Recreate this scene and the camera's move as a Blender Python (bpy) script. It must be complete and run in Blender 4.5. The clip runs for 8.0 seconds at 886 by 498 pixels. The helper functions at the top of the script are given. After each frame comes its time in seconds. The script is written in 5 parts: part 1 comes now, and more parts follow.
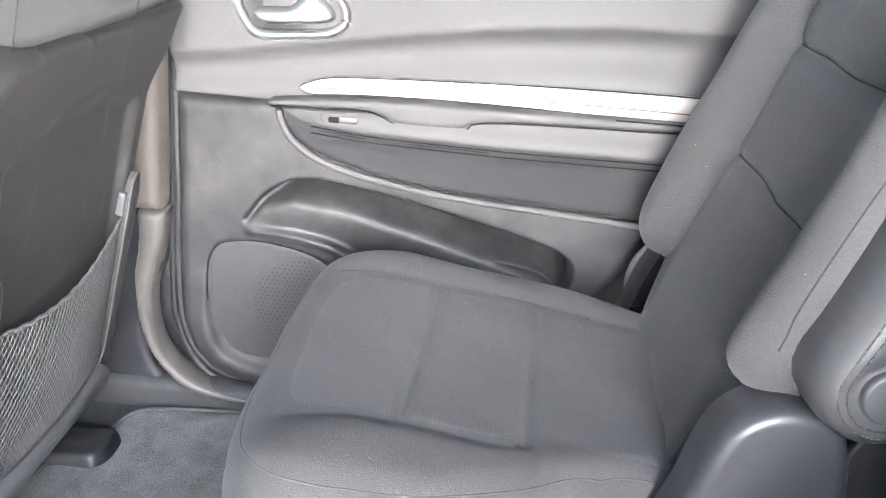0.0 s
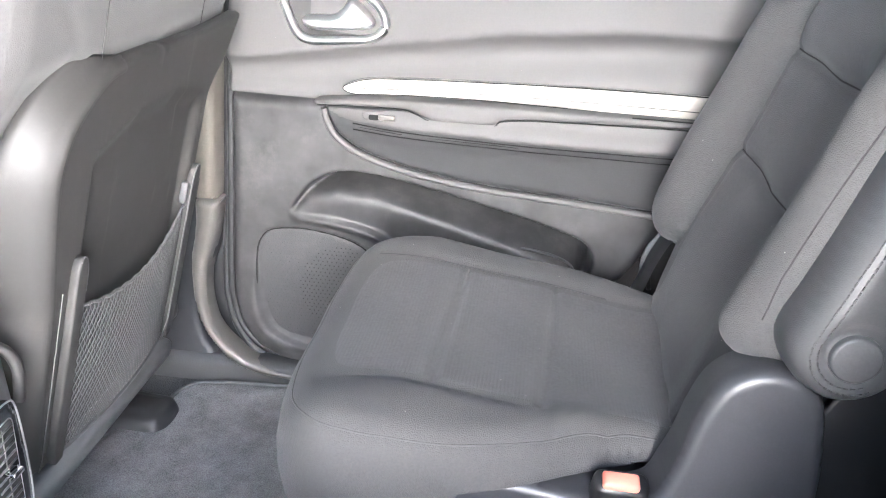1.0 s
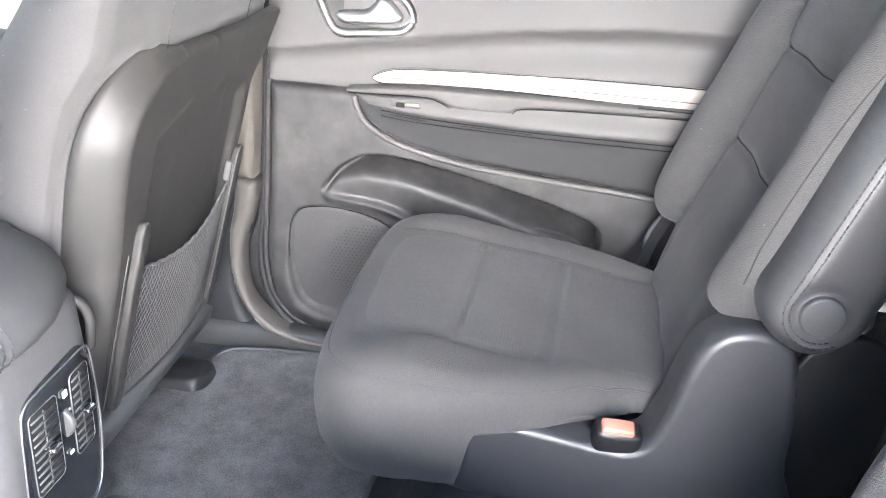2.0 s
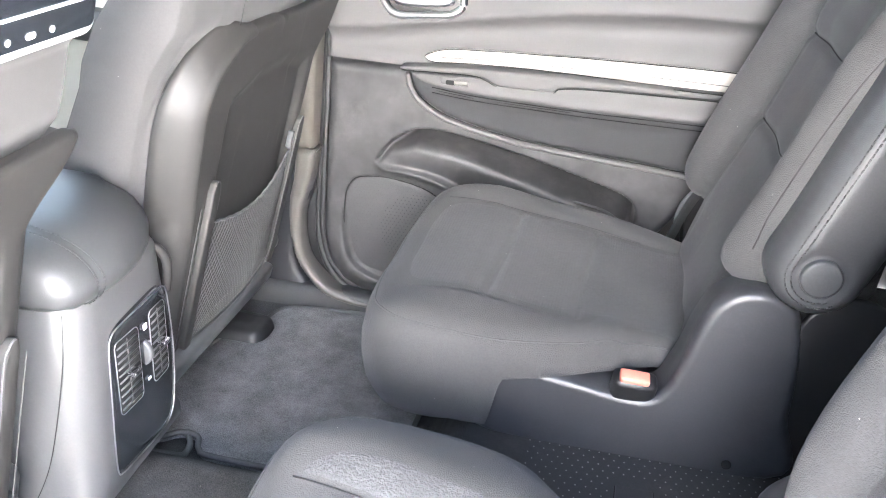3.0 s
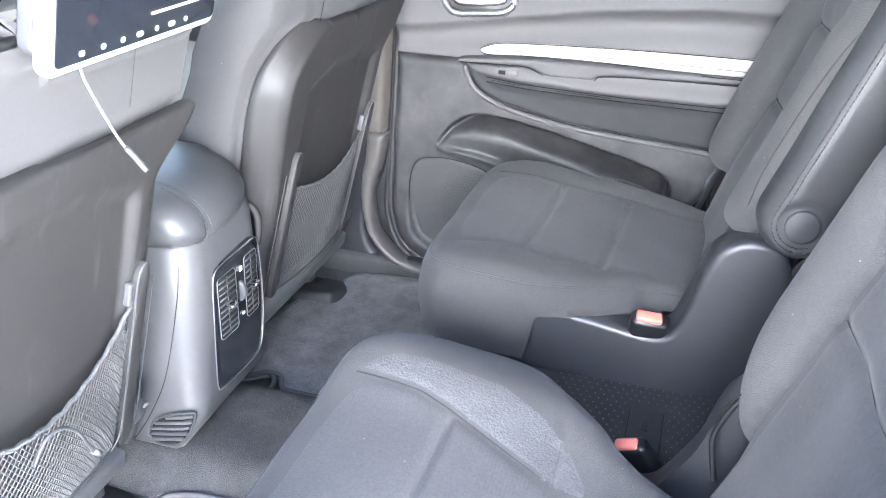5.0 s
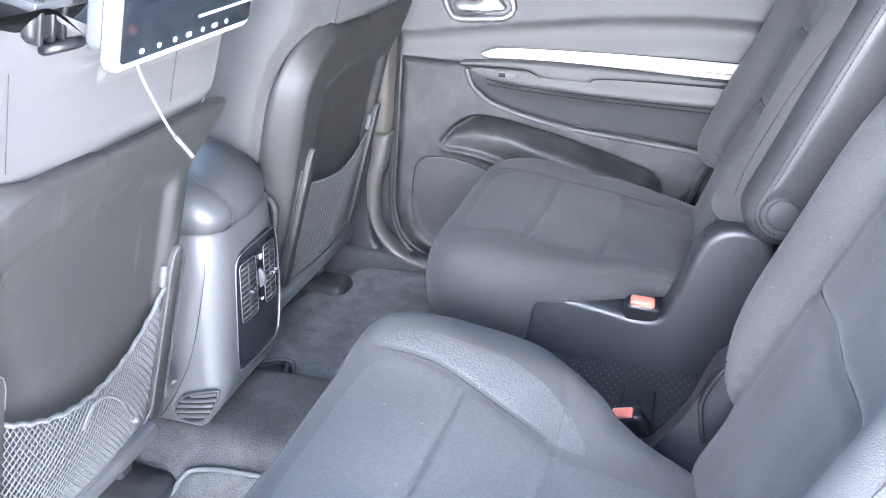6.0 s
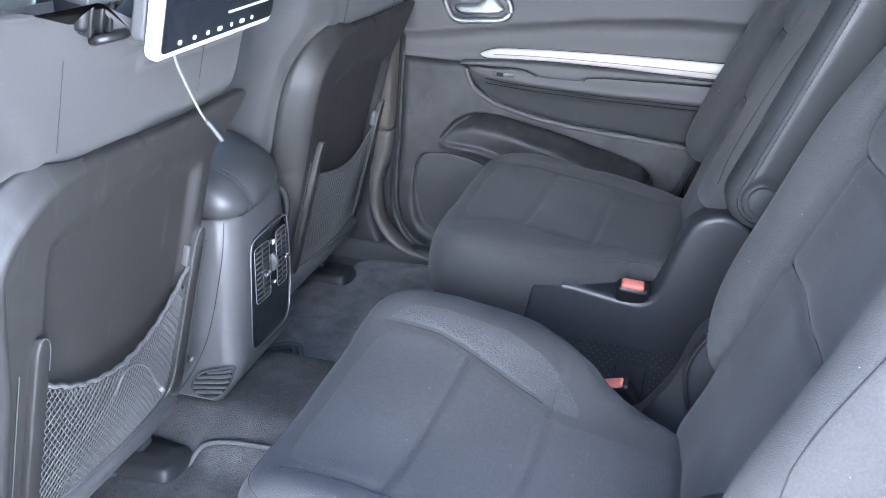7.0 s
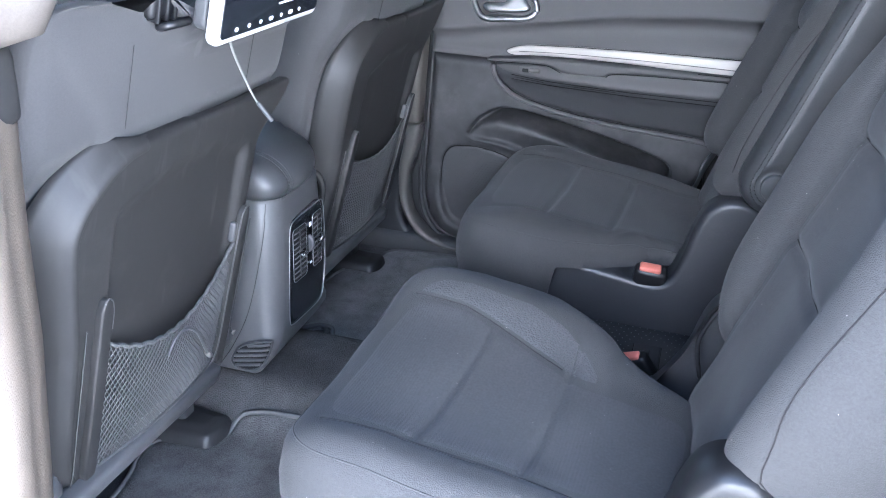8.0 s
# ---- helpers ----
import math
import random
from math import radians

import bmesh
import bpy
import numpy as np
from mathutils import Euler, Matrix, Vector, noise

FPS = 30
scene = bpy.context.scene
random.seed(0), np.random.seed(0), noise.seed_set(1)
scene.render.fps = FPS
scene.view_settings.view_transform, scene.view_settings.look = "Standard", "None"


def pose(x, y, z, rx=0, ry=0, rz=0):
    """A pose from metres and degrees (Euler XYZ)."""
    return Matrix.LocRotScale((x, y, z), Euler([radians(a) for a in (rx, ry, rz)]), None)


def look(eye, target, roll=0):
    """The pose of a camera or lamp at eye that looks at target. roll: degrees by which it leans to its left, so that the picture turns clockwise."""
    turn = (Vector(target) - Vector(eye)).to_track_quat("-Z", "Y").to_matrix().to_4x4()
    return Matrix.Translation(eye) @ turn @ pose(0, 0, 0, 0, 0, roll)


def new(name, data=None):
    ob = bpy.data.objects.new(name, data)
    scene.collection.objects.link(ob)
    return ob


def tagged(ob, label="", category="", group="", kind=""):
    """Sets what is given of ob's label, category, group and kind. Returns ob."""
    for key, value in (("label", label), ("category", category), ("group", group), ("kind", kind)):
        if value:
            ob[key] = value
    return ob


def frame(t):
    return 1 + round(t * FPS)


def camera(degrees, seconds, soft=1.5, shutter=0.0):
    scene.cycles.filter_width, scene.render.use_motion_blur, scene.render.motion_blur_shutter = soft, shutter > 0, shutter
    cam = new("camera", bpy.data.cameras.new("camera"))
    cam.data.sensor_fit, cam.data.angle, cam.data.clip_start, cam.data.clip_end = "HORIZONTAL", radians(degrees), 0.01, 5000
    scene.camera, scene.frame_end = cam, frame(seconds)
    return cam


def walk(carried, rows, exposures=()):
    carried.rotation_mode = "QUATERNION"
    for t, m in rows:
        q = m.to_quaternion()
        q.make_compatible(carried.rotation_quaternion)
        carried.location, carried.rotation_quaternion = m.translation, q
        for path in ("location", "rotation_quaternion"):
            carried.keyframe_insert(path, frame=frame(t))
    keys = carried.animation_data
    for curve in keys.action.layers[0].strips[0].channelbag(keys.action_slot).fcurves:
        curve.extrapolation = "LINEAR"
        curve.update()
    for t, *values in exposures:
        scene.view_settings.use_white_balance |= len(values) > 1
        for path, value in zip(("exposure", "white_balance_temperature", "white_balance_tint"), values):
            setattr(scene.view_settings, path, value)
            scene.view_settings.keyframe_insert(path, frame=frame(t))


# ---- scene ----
cam = camera(53.2, 8.0, soft=1.0)
PATH = [
    (0, (-0.031, -0.467, 0.81), (-0.131, 1.369, 0.024), 3.8),
    (0.5, (-0.021, -0.517, 0.825), (-0.145, 1.316, 0.035), 3.4),
    (1, (-0.016, -0.574, 0.839), (-0.194, 1.252, 0.044), 3.2),
    (2.5, (0.003, -0.744, 0.871), (-0.237, 1.061, 0.043), 4.1),
    (3, (0.027, -0.795, 0.879), (-0.301, 0.987, 0.031), 3.8),
    (3.5, (0.053, -0.845, 0.884), (-0.358, 0.915, 0.028), 2.7),
    (4, (0.083, -0.89, 0.889), (-0.386, 0.85, 0.023), 1.9),
    (4.5, (0.112, -0.941, 0.897), (-0.386, 0.797, 0.041), 1.9),
    (6, (0.118, -1.087, 0.916), (-0.36, 0.67, 0.088), 2.2),
    (6.5, (0.121, -1.134, 0.919), (-0.349, 0.629, 0.098), 2.4),
    (7, (0.13, -1.178, 0.921), (-0.337, 0.588, 0.106), 2.5),
    (7.5, (0.14, -1.222, 0.921), (-0.34, 0.544, 0.116), 2.6),
    (8, (0.146, -1.266, 0.92), (-0.37, 0.49, 0.113), 2.5),
]
EXPOSURES = [(0, 6.92, 5480, 10), (3, 6.78, 5560, 10), (4, 6.84, 5560, 10), (4.5, 6.66, 5380, 10), (6, 6.52, 4960, 10), (6.6, 6.16, 4960, 10), (7, 5.46, 4780, 10), (7.5, 5.32, 4770, 10), (8, 5.16, 4740, 10)]
walk(cam, [(t, look(eye, target, roll)) for t, eye, target, roll in PATH], EXPOSURES)

# ---------------------------------------------------------------- light
world = bpy.data.worlds.new("sky")
scene.world = world
world.use_nodes = True
wn, wl = world.node_tree.nodes, world.node_tree.links
wn.clear()
sky = wn.new("ShaderNodeTexSky")
sky.sky_type, sky.sun_disc = "NISHITA", False
sky.sun_elevation, sky.sun_rotation = radians(56), radians(27)
sky.air_density, sky.dust_density = 1.0, 2.5
bg = wn.new("ShaderNodeBackground")
bg.inputs["Strength"].default_value = 0.075
wo = wn.new("ShaderNodeOutputWorld")
haze = wn.new("ShaderNodeHueSaturation")
haze.inputs["Saturation"].default_value = 0.46
wl.new(sky.outputs[0], haze.inputs["Color"])
wl.new(haze.outputs[0], bg.inputs[0])
wl.new(bg.outputs[0], wo.inputs[0])

sun = new("sun", bpy.data.lights.new("sun", "SUN"))
sun.data.energy, sun.data.angle, sun.data.color = 5.0, radians(2), (1.0, 0.92, 0.83)
sun.matrix_world = look((3.0, 6.0, 10.0), (0, 0, 0))


# ---------------------------------------------------------------- materials
def material(name, base, rough, metal=0.0, spec=0.5, tint=0.15, big=6.0, fine=400.0, bump=0.15, bump_scale=700.0, specks=0.0, dust=0.0,
             coat=0.0, rough_var=0.08, dist=0.0006, sheen=0.0, weave=0.0, smear=0.0, speck_scale=50.0):
    """A surface with stains at a large scale, grain at a small one, fine relief, and lint or dust where asked."""
    m = bpy.data.materials.new(name)
    m.use_nodes = True
    n, l = m.node_tree.nodes, m.node_tree.links
    p = n["Principled BSDF"]
    p.inputs["Metallic"].default_value = metal
    p.inputs["Specular IOR Level"].default_value = spec
    p.inputs["Coat Weight"].default_value = coat
    p.inputs["Coat Roughness"].default_value = 0.08
    if sheen:
        p.inputs["Sheen Weight"].default_value = sheen
        p.inputs["Sheen Roughness"].default_value = 0.45
    geo = n.new("ShaderNodeNewGeometry")
    nb = n.new("ShaderNodeTexNoise")
    nb.inputs["Scale"].default_value, nb.inputs["Detail"].default_value, nb.inputs["Roughness"].default_value = big, 6, 0.62
    l.new(geo.outputs["Position"], nb.inputs["Vector"])
    nf = n.new("ShaderNodeTexNoise")
    nf.inputs["Scale"].default_value, nf.inputs["Detail"].default_value = fine, 3
    l.new(geo.outputs["Position"], nf.inputs["Vector"])
    mixv = n.new("ShaderNodeMath")
    mixv.operation = "ADD"
    l.new(nb.outputs["Fac"], mixv.inputs[0])
    l.new(nf.outputs["Fac"], mixv.inputs[1])
    rng = n.new("ShaderNodeMapRange")
    rng.inputs["From Min"].default_value, rng.inputs["From Max"].default_value = 0.6, 1.4
    rng.inputs["To Min"].default_value, rng.inputs["To Max"].default_value = 1.0 - tint, 1.0 + tint
    l.new(mixv.outputs[0], rng.inputs["Value"])
    mul = n.new("ShaderNodeMix")
    mul.data_type, mul.blend_type = "RGBA", "MULTIPLY"
    mul.inputs["Factor"].default_value = 1.0
    mul.inputs["A"].default_value = (*base, 1)
    l.new(rng.outputs[0], mul.inputs["B"])
    colour = mul.outputs["Result"]
    if dust:
        nd = n.new("ShaderNodeTexNoise")
        nd.inputs["Scale"].default_value, nd.inputs["Detail"].default_value, nd.inputs["Roughness"].default_value = 14, 8, 0.75
        l.new(geo.outputs["Position"], nd.inputs["Vector"])
        dr = n.new("ShaderNodeMapRange")
        dr.inputs["From Min"].default_value, dr.inputs["From Max"].default_value = 0.52, 0.8
        dr.inputs["To Max"].default_value = dust
        l.new(nd.outputs["Fac"], dr.inputs["Value"])
        dm = n.new("ShaderNodeMix")
        dm.data_type = "RGBA"
        dm.inputs["B"].default_value = (0.33, 0.31, 0.28, 1)
        l.new(dr.outputs[0], dm.inputs["Factor"])
        l.new(colour, dm.inputs["A"])
        colour = dm.outputs["Result"]
    if smear:
        mp = n.new("ShaderNodeMapping")
        mp.inputs["Rotation"].default_value = (0.5, 0.0, 0.0)
        mp.inputs["Scale"].default_value = (4.0, 34.0, 7.0)
        l.new(geo.outputs["Position"], mp.inputs["Vector"])
        ns = n.new("ShaderNodeTexNoise")
        ns.inputs["Scale"].default_value, ns.inputs["Detail"].default_value = 1.0, 3
        l.new(mp.outputs[0], ns.inputs["Vector"])
        sr = n.new("ShaderNodeMapRange")
        sr.inputs["From Min"].default_value, sr.inputs["From Max"].default_value = 0.64, 0.76
        sr.inputs["To Max"].default_value = smear
        l.new(ns.outputs["Fac"], sr.inputs["Value"])
        sx = n.new("ShaderNodeMix")
        sx.data_type = "RGBA"
        sx.inputs["B"].default_value = (0.30, 0.285, 0.27, 1)
        l.new(sr.outputs[0], sx.inputs["Factor"])
        l.new(colour, sx.inputs["A"])
        colour = sx.outputs["Result"]
    if specks:
        vo = n.new("ShaderNodeTexVoronoi")
        vo.inputs["Scale"].default_value = speck_scale
        l.new(geo.outputs["Position"], vo.inputs["Vector"])
        lt = n.new("ShaderNodeMapRange")
        lt.inputs["From Min"].default_value, lt.inputs["From Max"].default_value = specks, specks * 0.6
        l.new(vo.outputs["Distance"], lt.inputs["Value"])
        sm = n.new("ShaderNodeMix")
        sm.data_type = "RGBA"
        sm.inputs["B"].default_value = (0.55, 0.53, 0.48, 1)
        l.new(lt.outputs[0], sm.inputs["Factor"])
        l.new(colour, sm.inputs["A"])
        colour = sm.outputs["Result"]
    l.new(colour, p.inputs["Base Color"])
    rr = n.new("ShaderNodeMapRange")
    rr.inputs["To Min"].default_value, rr.inputs["To Max"].default_value = max(0.02, rough - rough_var), min(1.0, rough + rough_var)
    rr.inputs["From Min"].default_value, rr.inputs["From Max"].default_value = 0.3, 0.7
    l.new(nb.outputs["Fac"], rr.inputs["Value"])
    l.new(rr.outputs[0], p.inputs["Roughness"])
    nr = n.new("ShaderNodeTexNoise")
    nr.inputs["Scale"].default_value, nr.inputs["Detail"].default_value = bump_scale, 2
    l.new(geo.outputs["Position"], nr.inputs["Vector"])
    height = nr.outputs["Fac"]
    if weave:
        w1 = n.new("ShaderNodeTexWave")
        w1.bands_direction = "X"
        w1.inputs["Scale"].default_value, w1.inputs["Distortion"].default_value = weave, 0.6
        l.new(geo.outputs["Position"], w1.inputs["Vector"])
        wa = n.new("ShaderNodeMath")
        wa.operation = "ADD"
        wm = n.new("ShaderNodeMath")
        wm.operation, wm.inputs[1].default_value = "MULTIPLY", 0.28
        l.new(w1.outputs["Fac"], wm.inputs[0])
        l.new(wm.outputs[0], wa.inputs[0])
        l.new(height, wa.inputs[1])
        height = wa.outputs[0]
    bp = n.new("ShaderNodeBump")
    bp.inputs["Strength"].default_value, bp.inputs["Distance"].default_value = bump, dist
    l.new(height, bp.inputs["Height"])
    l.new(bp.outputs["Normal"], p.inputs["Normal"])
    return m


M_FABRIC = material("seat_bolster_cloth", (0.060, 0.0592, 0.0592), 0.9, spec=0.2, tint=0.17, big=5, fine=420, bump=0.8, bump_scale=800, specks=0.027, sheen=0.1, dist=0.0008)
M_INSERT = material("seat_insert_cloth", (0.068, 0.0672, 0.0682), 0.85, spec=0.25, tint=0.26, big=4, fine=300, bump=0.45, bump_scale=700, specks=0.027, sheen=0.1, dist=0.0009, weave=78.0)
M_PLAIN = material("backrest_insert_cloth", (0.066, 0.0652, 0.0662), 0.85, spec=0.25, tint=0.26, big=4, fine=300, bump=0.6, bump_scale=700, specks=0.027, sheen=0.1, dist=0.0008)
M_MESH = material("mesh_cloth", (0.072, 0.072, 0.073), 0.8, spec=0.3, sheen=0.12, tint=0.35, fine=480, bump=1.0, bump_scale=330, dist=0.002)
M_FRONT = material("front_seat_cloth", (0.068, 0.0665, 0.0665), 0.9, spec=0.2, tint=0.1, big=4, bump=0.4, bump_scale=900, specks=0.02, sheen=0.1)
M_SHELL = material("charcoal_moulded_plastic", (0.018, 0.0170, 0.0160), 0.63, spec=0.72, rough_var=0.03, smear=0.10, tint=0.12, big=5, bump=0.25, bump_scale=1400, dust=0.05, dist=0.0003)
M_PLASTIC = material("black_grained_plastic", (0.060, 0.061, 0.063), 0.42, spec=0.45, tint=0.15, big=7, bump=0.3, bump_scale=1300, dust=0.06, dist=0.0003)
M_GREYPL = material("warm_grey_plastic", (0.14, 0.127, 0.110), 0.5, spec=0.4, tint=0.1, big=6, bump=0.3, bump_scale=1200, dist=0.0004, dust=0.1)
M_LEATHER = material("black_leather", (0.050, 0.0505, 0.052), 0.40, spec=0.5, tint=0.12, big=8, bump=0.35, bump_scale=800, dist=0.0005, rough_var=0.02)
M_ARM = material("grey_leather", (0.054, 0.055, 0.057), 0.42, spec=0.5, tint=0.1, big=8, bump=0.3, bump_scale=900, dist=0.0004, rough_var=0.02)
M_DOORUP = material("upper_door_skin", (0.092, 0.0885, 0.088), 0.6, spec=0.35, tint=0.07, big=4, bump=0.2, bump_scale=1300, specks=0.012, dist=0.0003)
M_DOORLOW = material("lower_door_skin", (0.043, 0.0422, 0.0428), 0.50, spec=0.5, tint=0.55, big=7, fine=26, bump=0.2, bump_scale=1000, dust=0.12, dist=0.0004)
M_CONSOLE = material("grey_console_plastic", (0.074, 0.074, 0.076), 0.46, spec=0.6, tint=0.1, big=6, bump=0.25, bump_scale=1300, dust=0.08, dist=0.0003)
M_SIDE = material("dark_moulded_side_plastic", (0.032, 0.033, 0.037), 0.42, spec=0.6, tint=0.15, big=6, bump=0.2, bump_scale=1400, dust=0.05, dist=0.0003, rough_var=0.03)
M_GRILLE = material("speaker_grille_plastic", (0.055, 0.055, 0.056), 0.55, spec=0.4, tint=0.2, big=9, bump=0.8, bump_scale=500, dist=0.0008, dust=0.06)
M_SILVER = material("satin_silver_trim", (0.46, 0.43, 0.39), 0.38, metal=0.05, tint=0.04, bump=0.05, bump_scale=400)
M_CHROME = material("chrome", (0.86, 0.86, 0.87), 0.08, metal=1.0, tint=0.02, bump=0.02, rough_var=0.04)
M_BRIGHT = material("satin_chrome", (0.42, 0.42, 0.42), 0.36, metal=0.9, tint=0.03, bump=0.02, rough_var=0.03)
M_GLOSS = material("piano_black", (0.020, 0.022, 0.026), 0.14, spec=0.5, tint=0.1, bump=0.02, coat=0.5, dust=0.03, rough_var=0.05)
M_CARPET = material("black_carpet", (0.095, 0.094, 0.094), 1.0, spec=0.1, tint=0.55, big=18, fine=520, bump=1.0, bump_scale=700, dist=0.003, specks=0.03)
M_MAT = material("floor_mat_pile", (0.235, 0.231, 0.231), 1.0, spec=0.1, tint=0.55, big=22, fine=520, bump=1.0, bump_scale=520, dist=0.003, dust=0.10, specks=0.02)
# The same mat pile with shade put into a darker base, for the near mat.
M_MATSHADE = material("shaded_mat_pile", (0.135, 0.133, 0.133), 1.0, spec=0.1, tint=0.55, big=22, fine=520, bump=1.0, bump_scale=520, dist=0.003, dust=0.06, specks=0.02)
M_BIND = material("mat_binding", (0.13, 0.128, 0.128), 0.8, spec=0.2, tint=0.2, bump=0.6, bump_scale=900)
M_RUBBER = material("rubber_seal", (0.03, 0.03, 0.031), 0.45, spec=0.4, tint=0.1, bump=0.1)
M_VINYL = material("ribbed_floor_vinyl", (0.042, 0.042, 0.043), 0.6, spec=0.3, tint=0.2, big=8, bump=0.3, bump_scale=500, dust=0.12)
M_STUD = material("pale_floor_stud", (0.26, 0.25, 0.23), 0.5, tint=0.3, bump=0.1)
M_NET = material("elastic_net_cord", (0.08, 0.08, 0.08), 0.7, spec=0.3, tint=0.3, bump=0.2)
# Darker than the driver's net cord; used on the passenger's net.
M_CORD = material("darker_net_cord", (0.065, 0.065, 0.065), 0.7, spec=0.3, tint=0.3, bump=0.2)
M_BAND = material("elastic_hem", (0.10, 0.10, 0.10), 0.8, spec=0.3, tint=0.4, fine=300, bump=0.8, bump_scale=300, dist=0.002)
M_RED = material("red_release_button", (0.72, 0.22, 0.16), 0.35, tint=0.06, bump=0.04)
M_BUCKLE = material("black_buckle_plastic", (0.012, 0.012, 0.013), 0.4, tint=0.1, bump=0.1)
M_SEAM = material("dark_seam", (0.02, 0.02, 0.02), 0.9, spec=0.1, bump=0.1)
M_THREAD = material("grey_thread", (0.075, 0.075, 0.075), 0.8, spec=0.2, bump=0.1)
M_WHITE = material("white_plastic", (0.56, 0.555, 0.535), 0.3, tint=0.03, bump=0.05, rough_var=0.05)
M_SCREEN = material("dark_screen_glass", (0.012, 0.014, 0.018), 0.06, spec=0.6, tint=0.1, bump=0.0, coat=0.6, dust=0.02, rough_var=0.03)
M_ICON = material("white_print_and_glint", (0.75, 0.76, 0.78), 0.5, tint=0.02, bump=0.0)
M_CABLE = material("light_cable_sheath", (0.15, 0.145, 0.135), 0.45, tint=0.08, bump=0.05)
# Base raised to carry the brightness of sun on the dashboard.
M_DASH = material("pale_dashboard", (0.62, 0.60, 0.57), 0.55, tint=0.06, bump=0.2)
M_HEADLINER = material("grey_headliner", (0.19, 0.185, 0.18), 0.95, spec=0.1, tint=0.08, bump=0.4, bump_scale=500)
M_STEEL = material("bare_steel", (0.45, 0.44, 0.42), 0.35, metal=1.0, tint=0.2, bump=0.1)
M_GROUND = material("grey_asphalt", (0.268, 0.250, 0.224), 0.9, spec=0.2, tint=0.25, big=1.2, fine=60, bump=0.6, bump_scale=60, dist=0.01)
# Beige trim with the warmth of sunlight put into its base colour.
M_BEIGE = material("sun_beige_pillar_trim", (0.21, 0.170, 0.130), 0.55, tint=0.12, big=18, fine=500, bump=0.7, bump_scale=420, dist=0.0012, dust=0.1)


def glass_material():
    m = bpy.data.materials.new("window_glass")
    m.use_nodes = True
    p = m.node_tree.nodes["Principled BSDF"]
    p.inputs["Base Color"].default_value = (0.66, 0.71, 0.70, 1)
    p.inputs["Roughness"].default_value = 0.01
    p.inputs["Transmission Weight"].default_value = 1.0
    p.inputs["IOR"].default_value = 1.05
    return m


M_CREAM = material("cream_grained_trim", (0.115, 0.100, 0.085), 0.68, spec=0.3, tint=0.12, big=8, bump=0.4, bump_scale=900, dist=0.0005)
M_SEWN = material("sewn_seam", (0.034, 0.033, 0.033), 0.9, spec=0.1, bump=0.1)
M_TRIM = material("warm_dark_trim", (0.105, 0.098, 0.090), 0.38, spec=0.5, tint=0.12, big=6, bump=0.25, bump_scale=1200, dist=0.0003, dust=0.1, rough_var=0.03)
M_GLASS = glass_material()


def tinted_glass():
    m = bpy.data.materials.new("privacy_glass")
    m.use_nodes = True
    n, l = m.node_tree.nodes, m.node_tree.links
    n.clear()
    tr, gl, mx, out = n.new("ShaderNodeBsdfTransparent"), n.new("ShaderNodeBsdfGlossy"), n.new("ShaderNodeMixShader"), n.new("ShaderNodeOutputMaterial")
    tr.inputs["Color"].default_value = (0.03, 0.033, 0.033, 1)
    gl.inputs["Roughness"].default_value = 0.02
    mx.inputs["Fac"].default_value = 0.06
    l.new(tr.outputs[0], mx.inputs[1])
    l.new(gl.outputs[0], mx.inputs[2])
    l.new(mx.outputs[0], out.inputs[0])
    return m


M_TINT = tinted_glass()


def clear_glass(name, colour):
    m = tinted_glass()
    m.name = name
    for nd in m.node_tree.nodes:
        if nd.type == "BSDF_TRANSPARENT":
            nd.inputs["Color"].default_value = colour
    return m


M_CLEAR = clear_glass("clear_glass", (0.52, 0.56, 0.55, 1))
M_SHADED = clear_glass("shaded_glass", (0.20, 0.22, 0.215, 1))
M_WALL = material("pale_render", (0.75, 0.705, 0.645), 0.9, spec=0.2, tint=0.06, big=0.8, fine=40, bump=0.4, bump_scale=80, dist=0.01)


# ---------------------------------------------------------------- mesh helpers
def part(name, bm, mat, parent=None, label="", smooth=True):
    me = bpy.data.meshes.new(name)
    bm.to_mesh(me)
    bm.free()
    me.materials.append(mat)
    if smooth:
        me.polygons.foreach_set("use_smooth", [True] * len(me.polygons))
    ob = new(name, me)
    if parent is not None:
        ob.parent = parent
    if label:
        ob["label"] = label
    return ob


def thing(name, label, category, kind="", group=""):
    return tagged(new(name), label, category, group, kind)


def curve(pts, n=6, closed=True):
    """A smooth line through a few points."""
    P = [np.array(p, float) for p in pts]
    m = len(P)
    out = []
    for i in range(m if closed else m - 1):
        if closed:
            a, b, c, d = P[i - 1], P[i], P[(i + 1) % m], P[(i + 2) % m]
        else:
            a, b, c, d = P[max(i - 1, 0)], P[i], P[i + 1], P[min(i + 2, m - 1)]
        for k in range(n):
            t = k / n
            out.append(0.5 * (2 * b + (c - a) * t + (2 * a - 5 * b + 4 * c - d) * t * t + (3 * b - a - 3 * c + d) * t ** 3))
    if not closed:
        out.append(P[-1])
    return np.array(out)


def rounded(u0, v0, u1, v1, r, n=6):
    out = []
    for cu, cv, a0 in ((u1 - r, v1 - r, 0), (u0 + r, v1 - r, 90), (u0 + r, v0 + r, 180), (u1 - r, v0 + r, 270)):
        for k in range(n + 1):
            a = radians(a0 + 90 * k / n)
            out.append((cu + r * math.cos(a), cv + r * math.sin(a)))
    return np.array(out)


